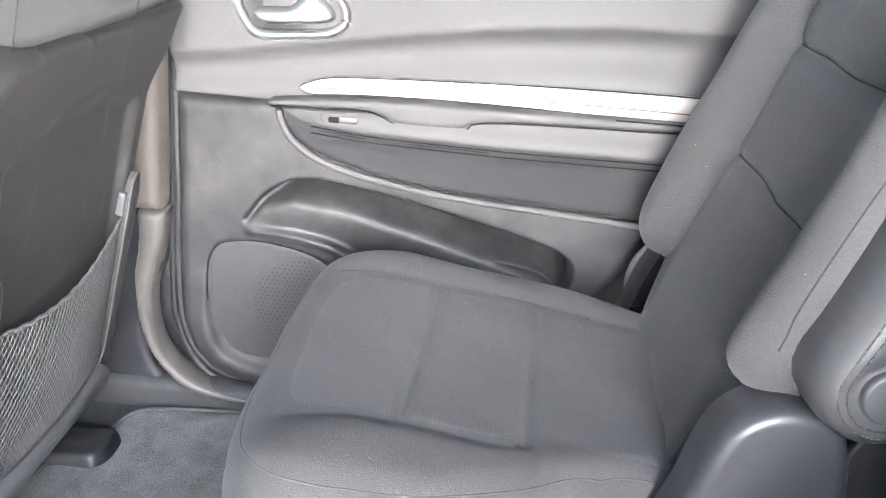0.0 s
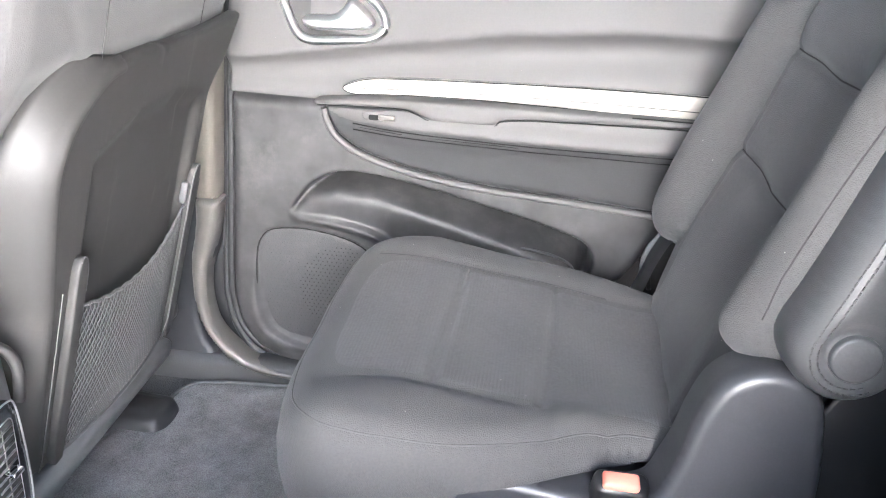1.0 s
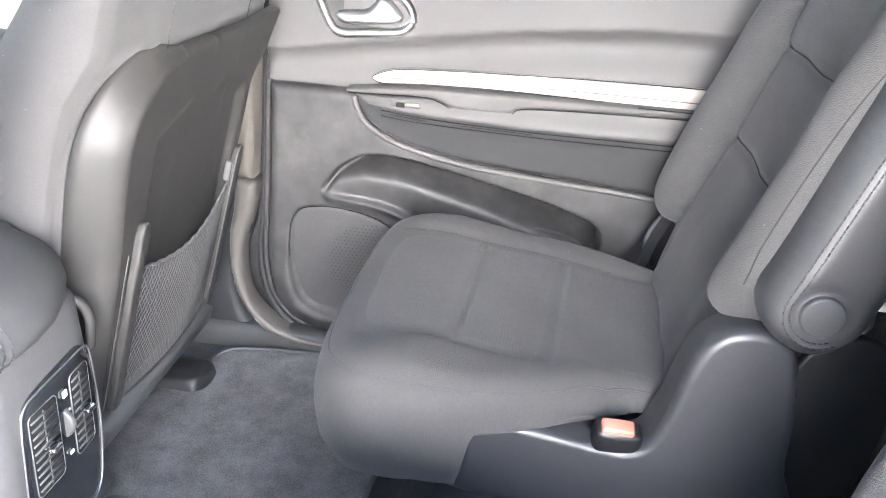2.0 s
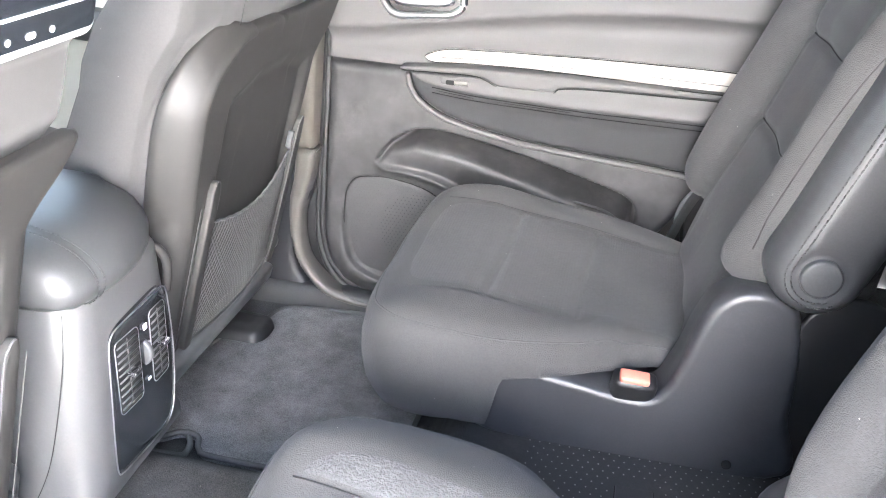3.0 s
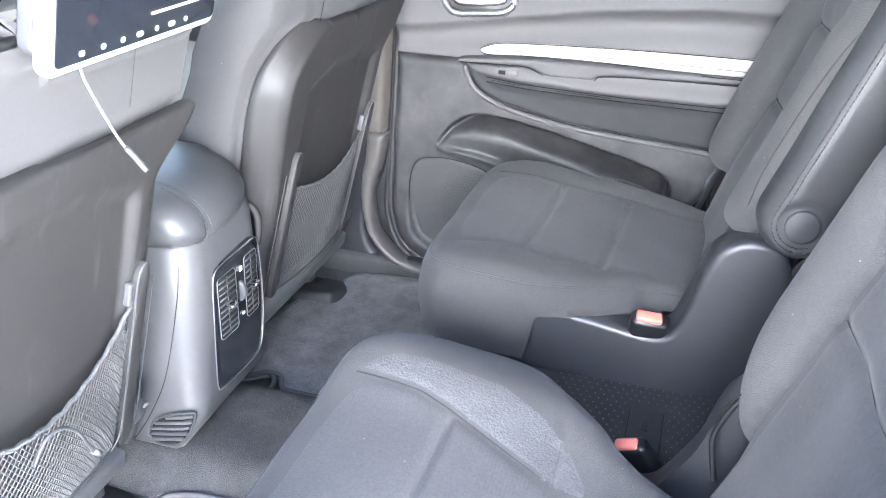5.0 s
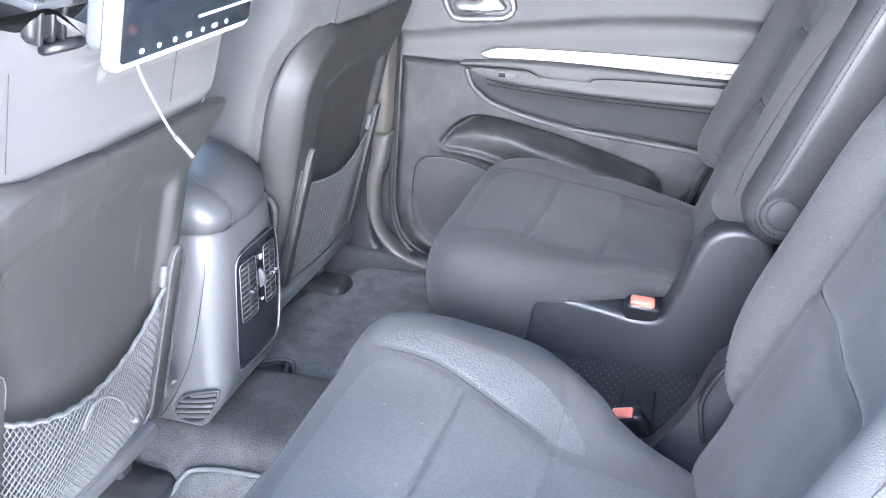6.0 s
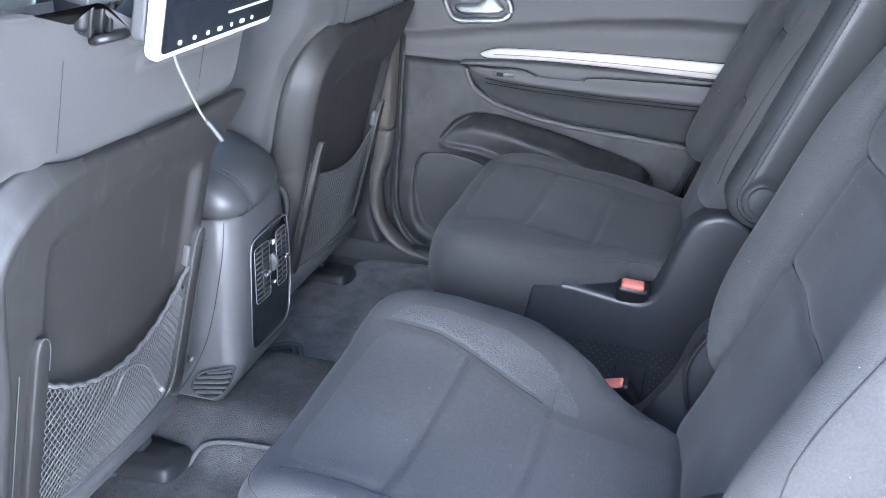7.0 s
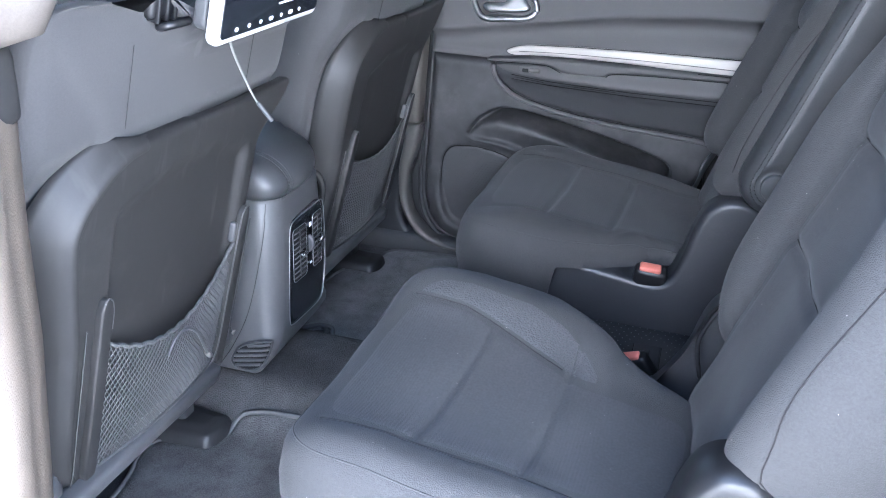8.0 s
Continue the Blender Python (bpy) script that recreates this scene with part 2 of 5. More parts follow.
def sdf(poly, u, v):
    """Distance to the outline, positive inside, and the nearest point on it."""
    P = np.stack([u, v], -1)
    best = np.full(u.shape, 1e9)
    near = np.zeros(P.shape)
    inside = np.zeros(u.shape, bool)
    m = len(poly)
    for i in range(m):
        a, b = poly[i], poly[(i + 1) % m]
        e = b - a
        q = np.clip(((P - a) @ e) / max(e @ e, 1e-12), 0, 1)
        c = a + q[..., None] * e
        d = np.linalg.norm(P - c, axis=-1)
        w = d < best
        best[w], near[w] = d[w], c[w]
        cross = ((a[1] > v) != (b[1] > v))
        with np.errstate(divide="ignore", invalid="ignore"):
            xi = (b[0] - a[0]) * (v - a[1]) / (b[1] - a[1]) + a[0]
        inside ^= cross & (u < xi)
    return np.where(inside, best, -best), near


def sstep(a, b, x):
    t = np.clip((x - a) / (b - a), 0, 1)
    return t * t * (3 - 2 * t)


def edge_round(d, r):
    """How far a rounded edge of radius r falls at the distance d from the outline."""
    q = np.clip(1 - d / r, 0, 1)
    return r * (1 - np.sqrt(np.clip(1 - q * q, 0, 1)))


def relief(outline, hfn, step, skirt, place):
    """A sheet within an outline, raised by hfn(u, v, d), with a skirt of (inset, drop) loops; place(u, v, h) gives the point in space."""
    poly = np.array(outline, float)
    lo, hi = poly.min(0) - step, poly.max(0) + step
    us = np.arange(lo[0], hi[0] + step, step)
    vs = np.arange(lo[1], hi[1] + step, step)
    U, V = np.meshgrid(us, vs, indexing="ij")
    D, N = sdf(poly, U, V)
    nu, nv = U.shape
    ins = D > -1e-9
    keep = ins[:-1, :-1].astype(int) + ins[1:, :-1] + ins[1:, 1:] + ins[:-1, 1:] >= 2
    used = np.zeros(U.shape, bool)
    used[:-1, :-1] |= keep
    used[1:, :-1] |= keep
    used[1:, 1:] |= keep
    used[:-1, 1:] |= keep
    cnt = np.zeros(U.shape, int)
    for di in (0, 1):
        for dj in (0, 1):
            cnt[di:nu - 1 + di, dj:nv - 1 + dj] += keep
    border = used & (cnt < 4)
    snap = used & (border | ~ins)
    U2, V2 = np.where(snap, N[..., 0], U), np.where(snap, N[..., 1], V)
    D2 = np.where(snap, 0.0, D)
    H = hfn(U2, V2, D2)
    bm = bmesh.new()
    idx = {}
    for i, j in zip(*np.nonzero(used)):
        idx[i, j] = bm.verts.new((U2[i, j], V2[i, j], H[i, j]))
    for i, j in zip(*np.nonzero(keep)):
        bm.faces.new((idx[i, j], idx[i + 1, j], idx[i + 1, j + 1], idx[i, j + 1]))
    bmesh.ops.remove_doubles(bm, verts=[idx[k] for k in zip(*np.nonzero(snap))], dist=step * 0.08)
    edges = [e for e in bm.edges if e.is_boundary]
    base = None
    for inset, drop in skirt:
        got = bmesh.ops.extrude_edge_only(bm, edges=edges)["geom"]
        nvs = [g for g in got if isinstance(g, bmesh.types.BMVert)]
        edges = [g for g in got if isinstance(g, bmesh.types.BMEdge) and g.is_boundary]
        cen = poly.mean(0)
        for w in nvs:
            d = np.array((w.co.x, w.co.y)) - cen
            k = 1 - (inset - (base or (0, 0))[0]) / max(np.linalg.norm(d), 1e-6)
            w.co.x, w.co.y = cen + d * k
            w.co.z -= drop - (base or (0, 0))[1]
        base = (inset, drop)
    for w in bm.verts:
        w.co = place(w.co.x, w.co.y, w.co.z)
    bmesh.ops.recalc_face_normals(bm, faces=bm.faces)
    return bm


def tube(pts, r, n=6, closed=False, flat=1.0):
    """A round cord along points in space."""
    P = [Vector(p) for p in pts]
    bm = bmesh.new()
    rings = []
    m = len(P)
    up = Vector((0.31, 0.17, 0.93)).normalized()
    for i in range(m):
        a = P[i - 1] if (closed or i) else P[0]
        b = P[(i + 1) % m] if (closed or i < m - 1) else P[-1]
        t = (b - a).normalized()
        s = t.cross(up).normalized()
        w = s.cross(t)
        rr = r[i] if isinstance(r, (list, tuple)) else r
        rings.append([bm.verts.new(P[i] + s * rr * math.cos(2 * math.pi * k / n) + w * rr * flat * math.sin(2 * math.pi * k / n)) for k in range(n)])
    for i in range(m if closed else m - 1):
        A, B = rings[i], rings[(i + 1) % m]
        for k in range(n):
            bm.faces.new((A[k], A[(k + 1) % n], B[(k + 1) % n], B[k]))
    if not closed:
        bm.faces.new(rings[0])
        bm.faces.new(rings[-1])
    bmesh.ops.recalc_face_normals(bm, faces=bm.faces)
    return bm


def join(*bms):
    out = bmesh.new()
    for b in bms:
        me = bpy.data.meshes.new("tmp")
        b.to_mesh(me)
        b.free()
        out.from_mesh(me)
        bpy.data.meshes.remove(me)
    return out


def box(size, m, bevel=0.004, seg=3):
    """A block with rounded edges at the pose m."""
    bm = bmesh.new()
    bmesh.ops.create_cube(bm, size=1)
    for v in bm.verts:
        v.co = Vector((v.co.x * size[0], v.co.y * size[1], v.co.z * size[2]))
    if bevel:
        bmesh.ops.bevel(bm, geom=bm.edges[:], offset=min(bevel, 0.49 * min(size)), segments=seg, profile=0.5, affect="EDGES")
    bmesh.ops.transform(bm, matrix=m, verts=bm.verts)
    return bm


def disc(r, h, m, bevel=0.003, n=32):
    bm = bmesh.new()
    bmesh.ops.create_cone(bm, cap_ends=True, radius1=r, radius2=r, depth=h, segments=n)
    rim = [e for e in bm.edges if abs(e.verts[0].co.z - e.verts[1].co.z) < 1e-6]
    bmesh.ops.bevel(bm, geom=rim, offset=bevel, segments=3, profile=0.5, affect="EDGES")
    bmesh.ops.transform(bm, matrix=m, verts=bm.verts)
    return bm


def loft(rings, caps=True):
    bm = bmesh.new()
    R = [[bm.verts.new(p) for p in ring] for ring in rings]
    n = len(R[0])
    for a, b in zip(R, R[1:]):
        for k in range(n):
            bm.faces.new((a[k], a[(k + 1) % n], b[(k + 1) % n], b[k]))
    if caps:
        bm.faces.new(R[0])
        bm.faces.new(R[-1])
    bmesh.ops.recalc_face_normals(bm, faces=bm.faces)
    return bm


def slab(poly, place, thick, bevel=0.006, seg=3):
    """A flat outline given thickness, with rounded edges; place(u, v, h)."""
    bm = bmesh.new()
    f = bm.faces.new([bm.verts.new((p[0], p[1], 0)) for p in poly])
    got = bmesh.ops.extrude_face_region(bm, geom=[f])["geom"]
    for v in got:
        if isinstance(v, bmesh.types.BMVert):
            v.co.z += thick
    if bevel:
        rim = [e for e in bm.edges if abs(e.verts[0].co.z - e.verts[1].co.z) < 1e-9]
        bmesh.ops.bevel(bm, geom=rim, offset=bevel, segments=seg, profile=0.5, affect="EDGES")
    for v in bm.verts:
        v.co = place(v.co.x, v.co.y, v.co.z)
    bmesh.ops.recalc_face_normals(bm, faces=bm.faces)
    return bm


def dashes(pts, length, gap, r):
    """A row of stitches along a line."""
    P = [Vector(p) for p in pts]
    bms, run, on, cur = [], 0.0, True, [P[0]]
    for a, b in zip(P, P[1:]):
        seg, pos = (b - a).length, 0.0
        while pos < seg:
            need = (length if on else gap) - run
            s = min(need, seg - pos)
            pos += s
            run += s
            q = a.lerp(b, pos / seg)
            if on:
                cur.append(q)
            if run >= (length if on else gap) - 1e-9:
                if on and len(cur) > 1:
                    bms.append(tube(cur, r, 4))
                on, run, cur = not on, 0.0, [q]
    return join(*bms)


# ---------------------------------------------------------------- ground and car body
def sheet(x0, y0, x1, y1, z, mat, name, label, cat):
    bm = bmesh.new()
    bm.faces.new([bm.verts.new(p) for p in ((x0, y0, z), (x1, y0, z), (x1, y1, z), (x0, y1, z))])
    return tagged(part(name, bm, mat, smooth=False), label, cat, kind="structure")


sheet(-400, -400, 400, 400, -0.5, M_GROUND, "ground", "grey asphalt ground around the parked car", "ground")


def floor_height(x, y):
    """Foot well, tunnel under the console, and the raised floor under the second row."""
    tunnel = 0.078 * (1 - sstep(0.085, 0.19, np.abs(y - 0.012)))
    well = tunnel + 0.045 * sstep(0.685, 0.72, np.abs(y))
    step_up = sstep(-0.20, -0.10, x)
    return well * (1 - step_up) + 0.182 * step_up


def build_floor():
    xs, ys = np.linspace(-1.5, 2.0, 176), np.linspace(-0.78, 0.78, 105)
    bm = bmesh.new()
    V = [[bm.verts.new((x, y, float(floor_height(np.array(x), np.array(y))) - 0.004)) for y in ys] for x in xs]
    for i in range(len(xs) - 1):
        for j in range(len(ys) - 1):
            bm.faces.new((V[i][j], V[i + 1][j], V[i + 1][j + 1], V[i][j + 1]))
    return tagged(part("floor", bm, M_CARPET), "black carpeted car floor with a raised step under the rear seats", "floor", kind="structure")


build_floor()


def wall(name, size, at, mat, label, cat="wall", bevel=0.01):
    return tagged(part(name, box(size, pose(*at), bevel), mat), label, cat, kind="structure")


# Unseen wall, added only to throw sunlight in through the open door.
wall("wall_bounce", (27, 0.3, 5.0), (10.0, -8.0, 2.0), M_WALL, "unseen pale wall added to bounce sunlight into the cabin")
# Out of view; added to keep overhead sky light off the near chair.
wall("sky_block_rail", (3.2, 0.18, 0.15), (0.45, -0.76, 1.225), M_HEADLINER, "unseen grey roof rail added to hold back sky over the open door", "roof rail", 0.04)
wall("ceiling", (3.2, 1.60, 0.05), (0.45, 0, 1.30), M_HEADLINER, "pale grey cloth headliner of the car", "ceiling")
wall("wall_rear", (0.05, 1.56, 1.5), (2.0, 0, 0.55), M_PLASTIC, "dark plain rear wall closing the load space")
wall("wall_quarter_far", (1.60, 0.05, 1.30), (1.24, 0.815, 0.63), M_PLASTIC, "dark trim of the far rear quarter")
wall("wall_quarter_near", (1.60, 0.05, 1.30), (1.18, -0.80, 0.63), M_PLASTIC, "dark trim of the near rear quarter")
wall("wall_front", (0.05, 1.56, 1.0), (-1.72, 0, 0.2), M_PLASTIC, "dark bulkhead under the dashboard")
wall("sill_near", (1.2, 0.10, 0.20), (0.15, -0.80, -0.06), M_PLASTIC, "black plastic sill under the open rear door", "sill", 0.02)
wall("wall_front_near", (1.05, 0.05, 0.96), (-1.17, -0.80, 0.35), M_PLASTIC, "dark inner panel of the near front door")


# ---------------------------------------------------------------- far rear door
def door_place(u, v, h):
    return Vector((u, 0.725 - h, v))


POCKET = curve([(-0.386, 0.330), (-0.358, 0.368), (-0.314, 0.392), (-0.249, 0.392), (-0.118, 0.366), (-0.003, 0.338), (0.072, 0.314), (0.094, 0.288),
                (0.086, 0.255), (0.05, 0.225), (-0.05, 0.215), (-0.16, 0.235), (-0.235, 0.288), (-0.285, 0.306), (-0.34, 0.314), (-0.375, 0.317)], 5)
ARM_LOW = curve([(-0.331, 0.500), (-0.326, 0.480), (-0.306, 0.452), (-0.249, 0.423), (-0.120, 0.397), (0.073, 0.382), (0.21, 0.372), (0.32, 0.368)], 6, False)
SPEAKER = curve([(-0.447, 0.235), (-0.438, 0.270), (-0.414, 0.288), (-0.348, 0.291), (-0.270, 0.268), (-0.22, 0.20), (-0.25, 0.12), (-0.33, 0.082), (-0.390, 0.086),
                 (-0.431, 0.115), (-0.447, 0.175)], 5)
DOOR = np.array([(-0.474, 0.80), (-0.478, 0.58), (-0.484, 0.39), (-0.492, 0.20), (-0.490, 0.150), (-0.478, 0.100), (-0.452, 0.064), (-0.415, 0.044), (-0.37, 0.036),
                 (-0.1, 0.034), (0.0, 0.06), (0.07, 0.14), (0.125, 0.228), (0.175, 0.30), (0.22, 0.40), (0.30, 0.56), (0.40, 0.66), (0.46, 0.80)])


def crease(u):
    return np.interp(u, [-0.5, -0.406, -0.252, -0.066, 0.116, 0.3, 0.5], [0.562, 0.572, 0.597, 0.624, 0.639, 0.640, 0.63])


def door_relief(u, v, d):
    c = crease(u)
    above = np.clip(v - c, 0, None)
    below = np.clip(c - v, 0, None)
    h = 0.035 - 0.16 * above - 0.10 * np.sqrt(above * above + 1e-5)
    h = h - 0.030 * (1 - np.exp(-below / 0.018)) + 0.022 * sstep(0.012, 0.080, below)
    low = sstep(0.512, 0.500, v)
    h = h * (1 - low) + 0.016 * low
    h = h - 0.006 * np.exp(-((v - 0.506) / 0.004) ** 2) * (u < -0.30)
    dp, _ = sdf(POCKET, u, v)
    ceil = np.interp(u, [-0.386, -0.358, -0.314, -0.249, -0.118, -0.003, 0.072, 0.094], [0.330, 0.368, 0.392, 0.392, 0.366, 0.338, 0.314, 0.288])
    base = np.interp(u, [-0.386, -0.375, -0.34, -0.285, -0.235, -0.16, -0.05, 0.05, 0.086, 0.094], [0.328, 0.317, 0.314, 0.306, 0.288, 0.235, 0.215, 0.225, 0.255, 0.288])
    # a dark hollow under the ceiling of the pocket, and the rounded lip of its outer wall below
    slot = np.interp(u, [-0.386, -0.35, -0.30, -0.20, -0.05, 0.09], [0.012, 0.018, 0.024, 0.028, 0.036, 0.044])
    t = ceil - v
    deep = (0.014 + 0.060 * sstep(-0.385, -0.29, u)) * np.exp(-((t - 0.42 * slot) / (0.62 * slot)) ** 2)
    h = h - (deep + 0.010 * sstep(0.05, 0.13, t)) * sstep(-0.003, 0.009, dp)
    h = h + 0.007 * np.exp(-((dp + 0.006) / 0.0065) ** 2) * sstep(base + 0.030, base + 0.004, v) * sstep(-0.395, -0.365, u) * sstep(0.095, 0.05, u)
    ds, _ = sdf(SPEAKER, u, v)
    h = h - 0.005 * sstep(-0.002, 0.002, ds)
    h = h + 0.010 * np.exp(-((d - 0.036) / 0.016) ** 2) * sstep(0.22, 0.12, v)
    h = h - edge_round(d, 0.02)
    return h


door = thing("door_1", "closed rear car door with grey skin, padded armrest and silver strip", "car door", "structure")
part("lower_panel", relief(np.array([p for p in DOOR if p[1] < 0.52] + [(0.28, 0.505), (-0.481, 0.505)]), door_relief, 0.0034, [(0, 0.03)], door_place), M_DOORLOW, door,
     "dark scuffed lower door skin with a map pocket")
part("upper_panel", relief(np.array([(-0.474, 0.80), (-0.478, 0.58), (-0.481, 0.508), (0.275, 0.508), (0.30, 0.56), (0.40, 0.66), (0.46, 0.80)]),
                           lambda u, v, d: door_relief(u, np.maximum(v, 0.513), np.maximum(d, 0.012)) - edge_round(d, 0.004), 0.006, [(0, 0.03)], door_place), M_DOORUP, door,
     "grey upper door skin with a soft crease")

# padded armrest: top ledge, stitched roll and dark pad
ARM = np.concatenate([ARM_LOW, np.array([(0.32, 0.52), (0.2, 0.519), (0.05, 0.517), (-0.1, 0.514), (-0.25, 0.508), (-0.318, 0.508)])])


def arm_relief(u, v, d):
    stitch = np.interp(u, [-0.31, -0.171, -0.014, 0.183, 0.32], [0.476, 0.470, 0.466, 0.466, 0.464])
    low = np.interp(u, ARM_LOW[:, 0], ARM_LOW[:, 1])
    h = 0.026 + 0.022 * np.clip((v - low) / 0.085, 0, 1) + 0.012 * sstep(-0.31, -0.20, u) * np.exp(-((v - 0.480) / 0.020) ** 2)
    h = h - 0.003 * np.exp(-((v - stitch) / 0.003) ** 2)
    return h - edge_round(d, 0.012)


part("armrest", relief(ARM, arm_relief, 0.005, [(0, 0.04)], door_place), M_LEATHER, door, "black leather armrest pad with a stitched roll")
ledge = curve([(-0.322, 0.5), (-0.312, 0.489), (-0.29, 0.483), (-0.171, 0.478), (-0.014, 0.474), (0.183, 0.473), (0.30, 0.472), (0.312, 0.51), (0.2, 0.516), (0.05, 0.514), (-0.1, 0.511), (-0.25, 0.505)], 4)
part("armrest_ledge", relief(ledge, lambda u, v, d: arm_relief(u, v, np.full(u.shape, 0.02)) + 0.0015 * sstep(0, 0.004, d) - 0.0008, 0.004, [(0, 0.004)], door_place), M_DOORUP, door, "smooth grey top of the armrest")
# Pale tube stands in for the highlight on the lip below the pad.
part("lit_lip_strip", tube([door_place(p[0], p[1] - 0.004, 0.026) for p in ARM_LOW], 0.0052, 8), M_DOORUP, door, "pale rounded strip painting the lit lip edge along the pad")
for off in (0.005, 0.0, -0.005):
    us = np.linspace(-0.284, 0.30, 40)
    st = np.interp(us, [-0.31, -0.171, -0.014, 0.183, 0.32], [0.476, 0.470, 0.466, 0.466, 0.464]) + off
    hh = arm_relief(us, st, np.full(us.shape, 0.02))
    part("stitching", tube([door_place(a, b, c + 0.0003) for a, b, c in zip(us, st, hh)], 0.0009, 5), M_SEAM, door)

# pull-cup cover with its dip, and the switch
CUP = curve([(-0.335, 0.509), (-0.22, 0.512), (-0.19, 0.507), (-0.165, 0.497), (-0.12, 0.495), (-0.075, 0.497), (-0.055, 0.507), (0.05, 0.512), (0.30, 0.516),
             (0.31, 0.524), (0.05, 0.526), (-0.2, 0.524), (-0.33, 0.515)], 4)
part("pull_cup_cover", relief(CUP, lambda u, v, d: 0.0555 - edge_round(d, 0.003), 0.0045, [(0, 0.03)], door_place), M_DOORUP, door)
SW = rounded(-0.268, 0.487, -0.206, 0.501, 0.006)
part("switch_bezel", slab(SW, lambda u, v, h: Vector((u, 0.683 - h * 0.9, v + h * 0.3)), 0.009, 0.002), M_DOORUP, door)
part("window_switch", slab(rounded(-0.243, 0.490, -0.218, 0.499, 0.003), lambda u, v, h: Vector((u, 0.676 - h * 0.9, v + h * 0.3)), 0.008, 0.002), M_TRIM, door, "grey rocker window switch")
part("switch_recess", slab(rounded(-0.258, 0.490, -0.243, 0.498, 0.003), lambda u, v, h: Vector((u, 0.6755 - h * 0.9, v + h * 0.3)), 0.003, 0.001), M_SEAM, door)

# silver strip
STRIP = curve([(-0.300, 0.530), (-0.288, 0.5385), (-0.255, 0.547), (-0.18, 0.551), (-0.098, 0.554), (0.053, 0.5575), (0.218, 0.558), (0.30, 0.555),
               (0.31, 0.53), (0.30, 0.524), (0.204, 0.523), (0.018, 0.527), (-0.10, 0.529), (-0.173, 0.528), (-0.24, 0.526), (-0.282, 0.523)], 5)
part("silver_strip", relief(STRIP, lambda u, v, d: 0.036 + 0.002 * np.sin(np.clip((v - 0.52) / 0.04, 0, 1) * math.pi) - edge_round(d, 0.003), 0.004, [(0, 0.012)], door_place), M_SILVER, door,
     "bright satin silver trim strip")
part("strip_line", tube([door_place(a, b, 0.0385) for a, b in curve([(-0.27, 0.533), (-0.18, 0.537), (-0.05, 0.5385), (0.10, 0.538), (0.30, 0.535)], 6, False)], 0.0009, 6), M_TRIM, door, "fine line along the strip")
part("strip_gap", tube([door_place(p[0], p[1], 0.0335) for p in STRIP], 0.0011, 6, True), M_SEAM, door)
part("cup_gap", tube([door_place(p[0], p[1] - 0.0010, 0.0535) for p in CUP[:40]], 0.0011, 6), M_SEAM, door)

# inner handle in its chrome bezel
BEZ = curve([(-0.398, 0.672), (-0.392, 0.652), (-0.372, 0.612), (-0.350, 0.598), (-0.300, 0.601), (-0.258, 0.606), (-0.240, 0.622), (-0.248, 0.645), (-0.275, 0.668),
             (-0.30, 0.690), (-0.35, 0.692), (-0.388, 0.688)], 6)


def handle_base(v):
    return 0.029 - 0.26 * max(v - 0.60, 0)


part("handle_bezel", tube([door_place(p[0], p[1], handle_base(p[1]) + 0.0055) for p in BEZ], 0.0085, 8, True, 0.8), M_BRIGHT, door, "chrome surround of the door handle")
part("handle_cup", relief(BEZ, lambda u, v, d: 0.034 - 0.26 * np.maximum(v - 0.60, 0) - 0.004 * sstep(0.0, 0.02, d), 0.005, [(0, 0.01)], door_place), M_SHELL, door, "dark cup behind the handle")
LEV = curve([(-0.362, 0.624), (-0.348, 0.613), (-0.300, 0.614), (-0.262, 0.619), (-0.255, 0.630), (-0.275, 0.650), (-0.292, 0.658), (-0.302, 0.645), (-0.318, 0.634), (-0.352, 0.632)], 5)
part("door_handle", relief(LEV, lambda u, v, d: 0.042 - 0.26 * np.maximum(v - 0.60, 0) - edge_round(d, 0.006), 0.004, [(0, 0.012)], door_place), M_BRIGHT, door, "chrome pull handle")

# speaker grille with its ring of holes
part("grille_rim", tube([door_place(p[0], p[1], 0.0135) for p in SPEAKER], 0.0016, 6, True), M_SEAM, door, "thin dark gap round the speaker")
part("speaker_grille", relief(SPEAKER, lambda u, v, d: 0.0125 - edge_round(d, 0.003) + 0.002 * np.exp(-(((u + 0.30) ** 2 + (v - 0.19) ** 2) ** 0.5 / 0.07) ** 4), 0.006, [(0, 0.01)], door_place),
     M_GRILLE, door, "black perforated speaker grille")


def speaker_holes():
    bm = bmesh.new()
    rng = 0.0075
    for i in range(-16, 17):
        for j in range(-16, 17):
            u = -0.325 + rng * (i + 0.5 * (j % 2))
            v = 0.205 + rng * 0.866 * j
            d, _ = sdf(SPEAKER, np.array([u]), np.array([v]))
            if d[0] < 0.012:
                continue
            h = 0.0126 + 0.002 * math.exp(-((((u + 0.30) ** 2 + (v - 0.19) ** 2) ** 0.5) / 0.07) ** 4)
            r = 0.0010 if (u + 0.30) ** 2 + (v - 0.19) ** 2 < 0.075 ** 2 else 0.0004
            bm.faces.new([bm.verts.new(door_place(u + r * math.cos(k * math.pi / 3), v + r * math.sin(k * math.pi / 3), h + 0.0004)) for k in range(6)])
    return bm


tagged(part("grille_holes", speaker_holes(), M_SEAM, door, smooth=False), kind="stuff")
part("bottle_lip", tube(curve([door_place(*p) for p in ((-0.06, 0.283, 0.0), (-0.02, 0.290, 0.006), (0.03, 0.284, 0.008), (0.062, 0.268, 0.004), (0.066, 0.25, 0.0))], 6, False), 0.0024, 6), M_CONSOLE, door,
     "rounded lip of the bottle holder")
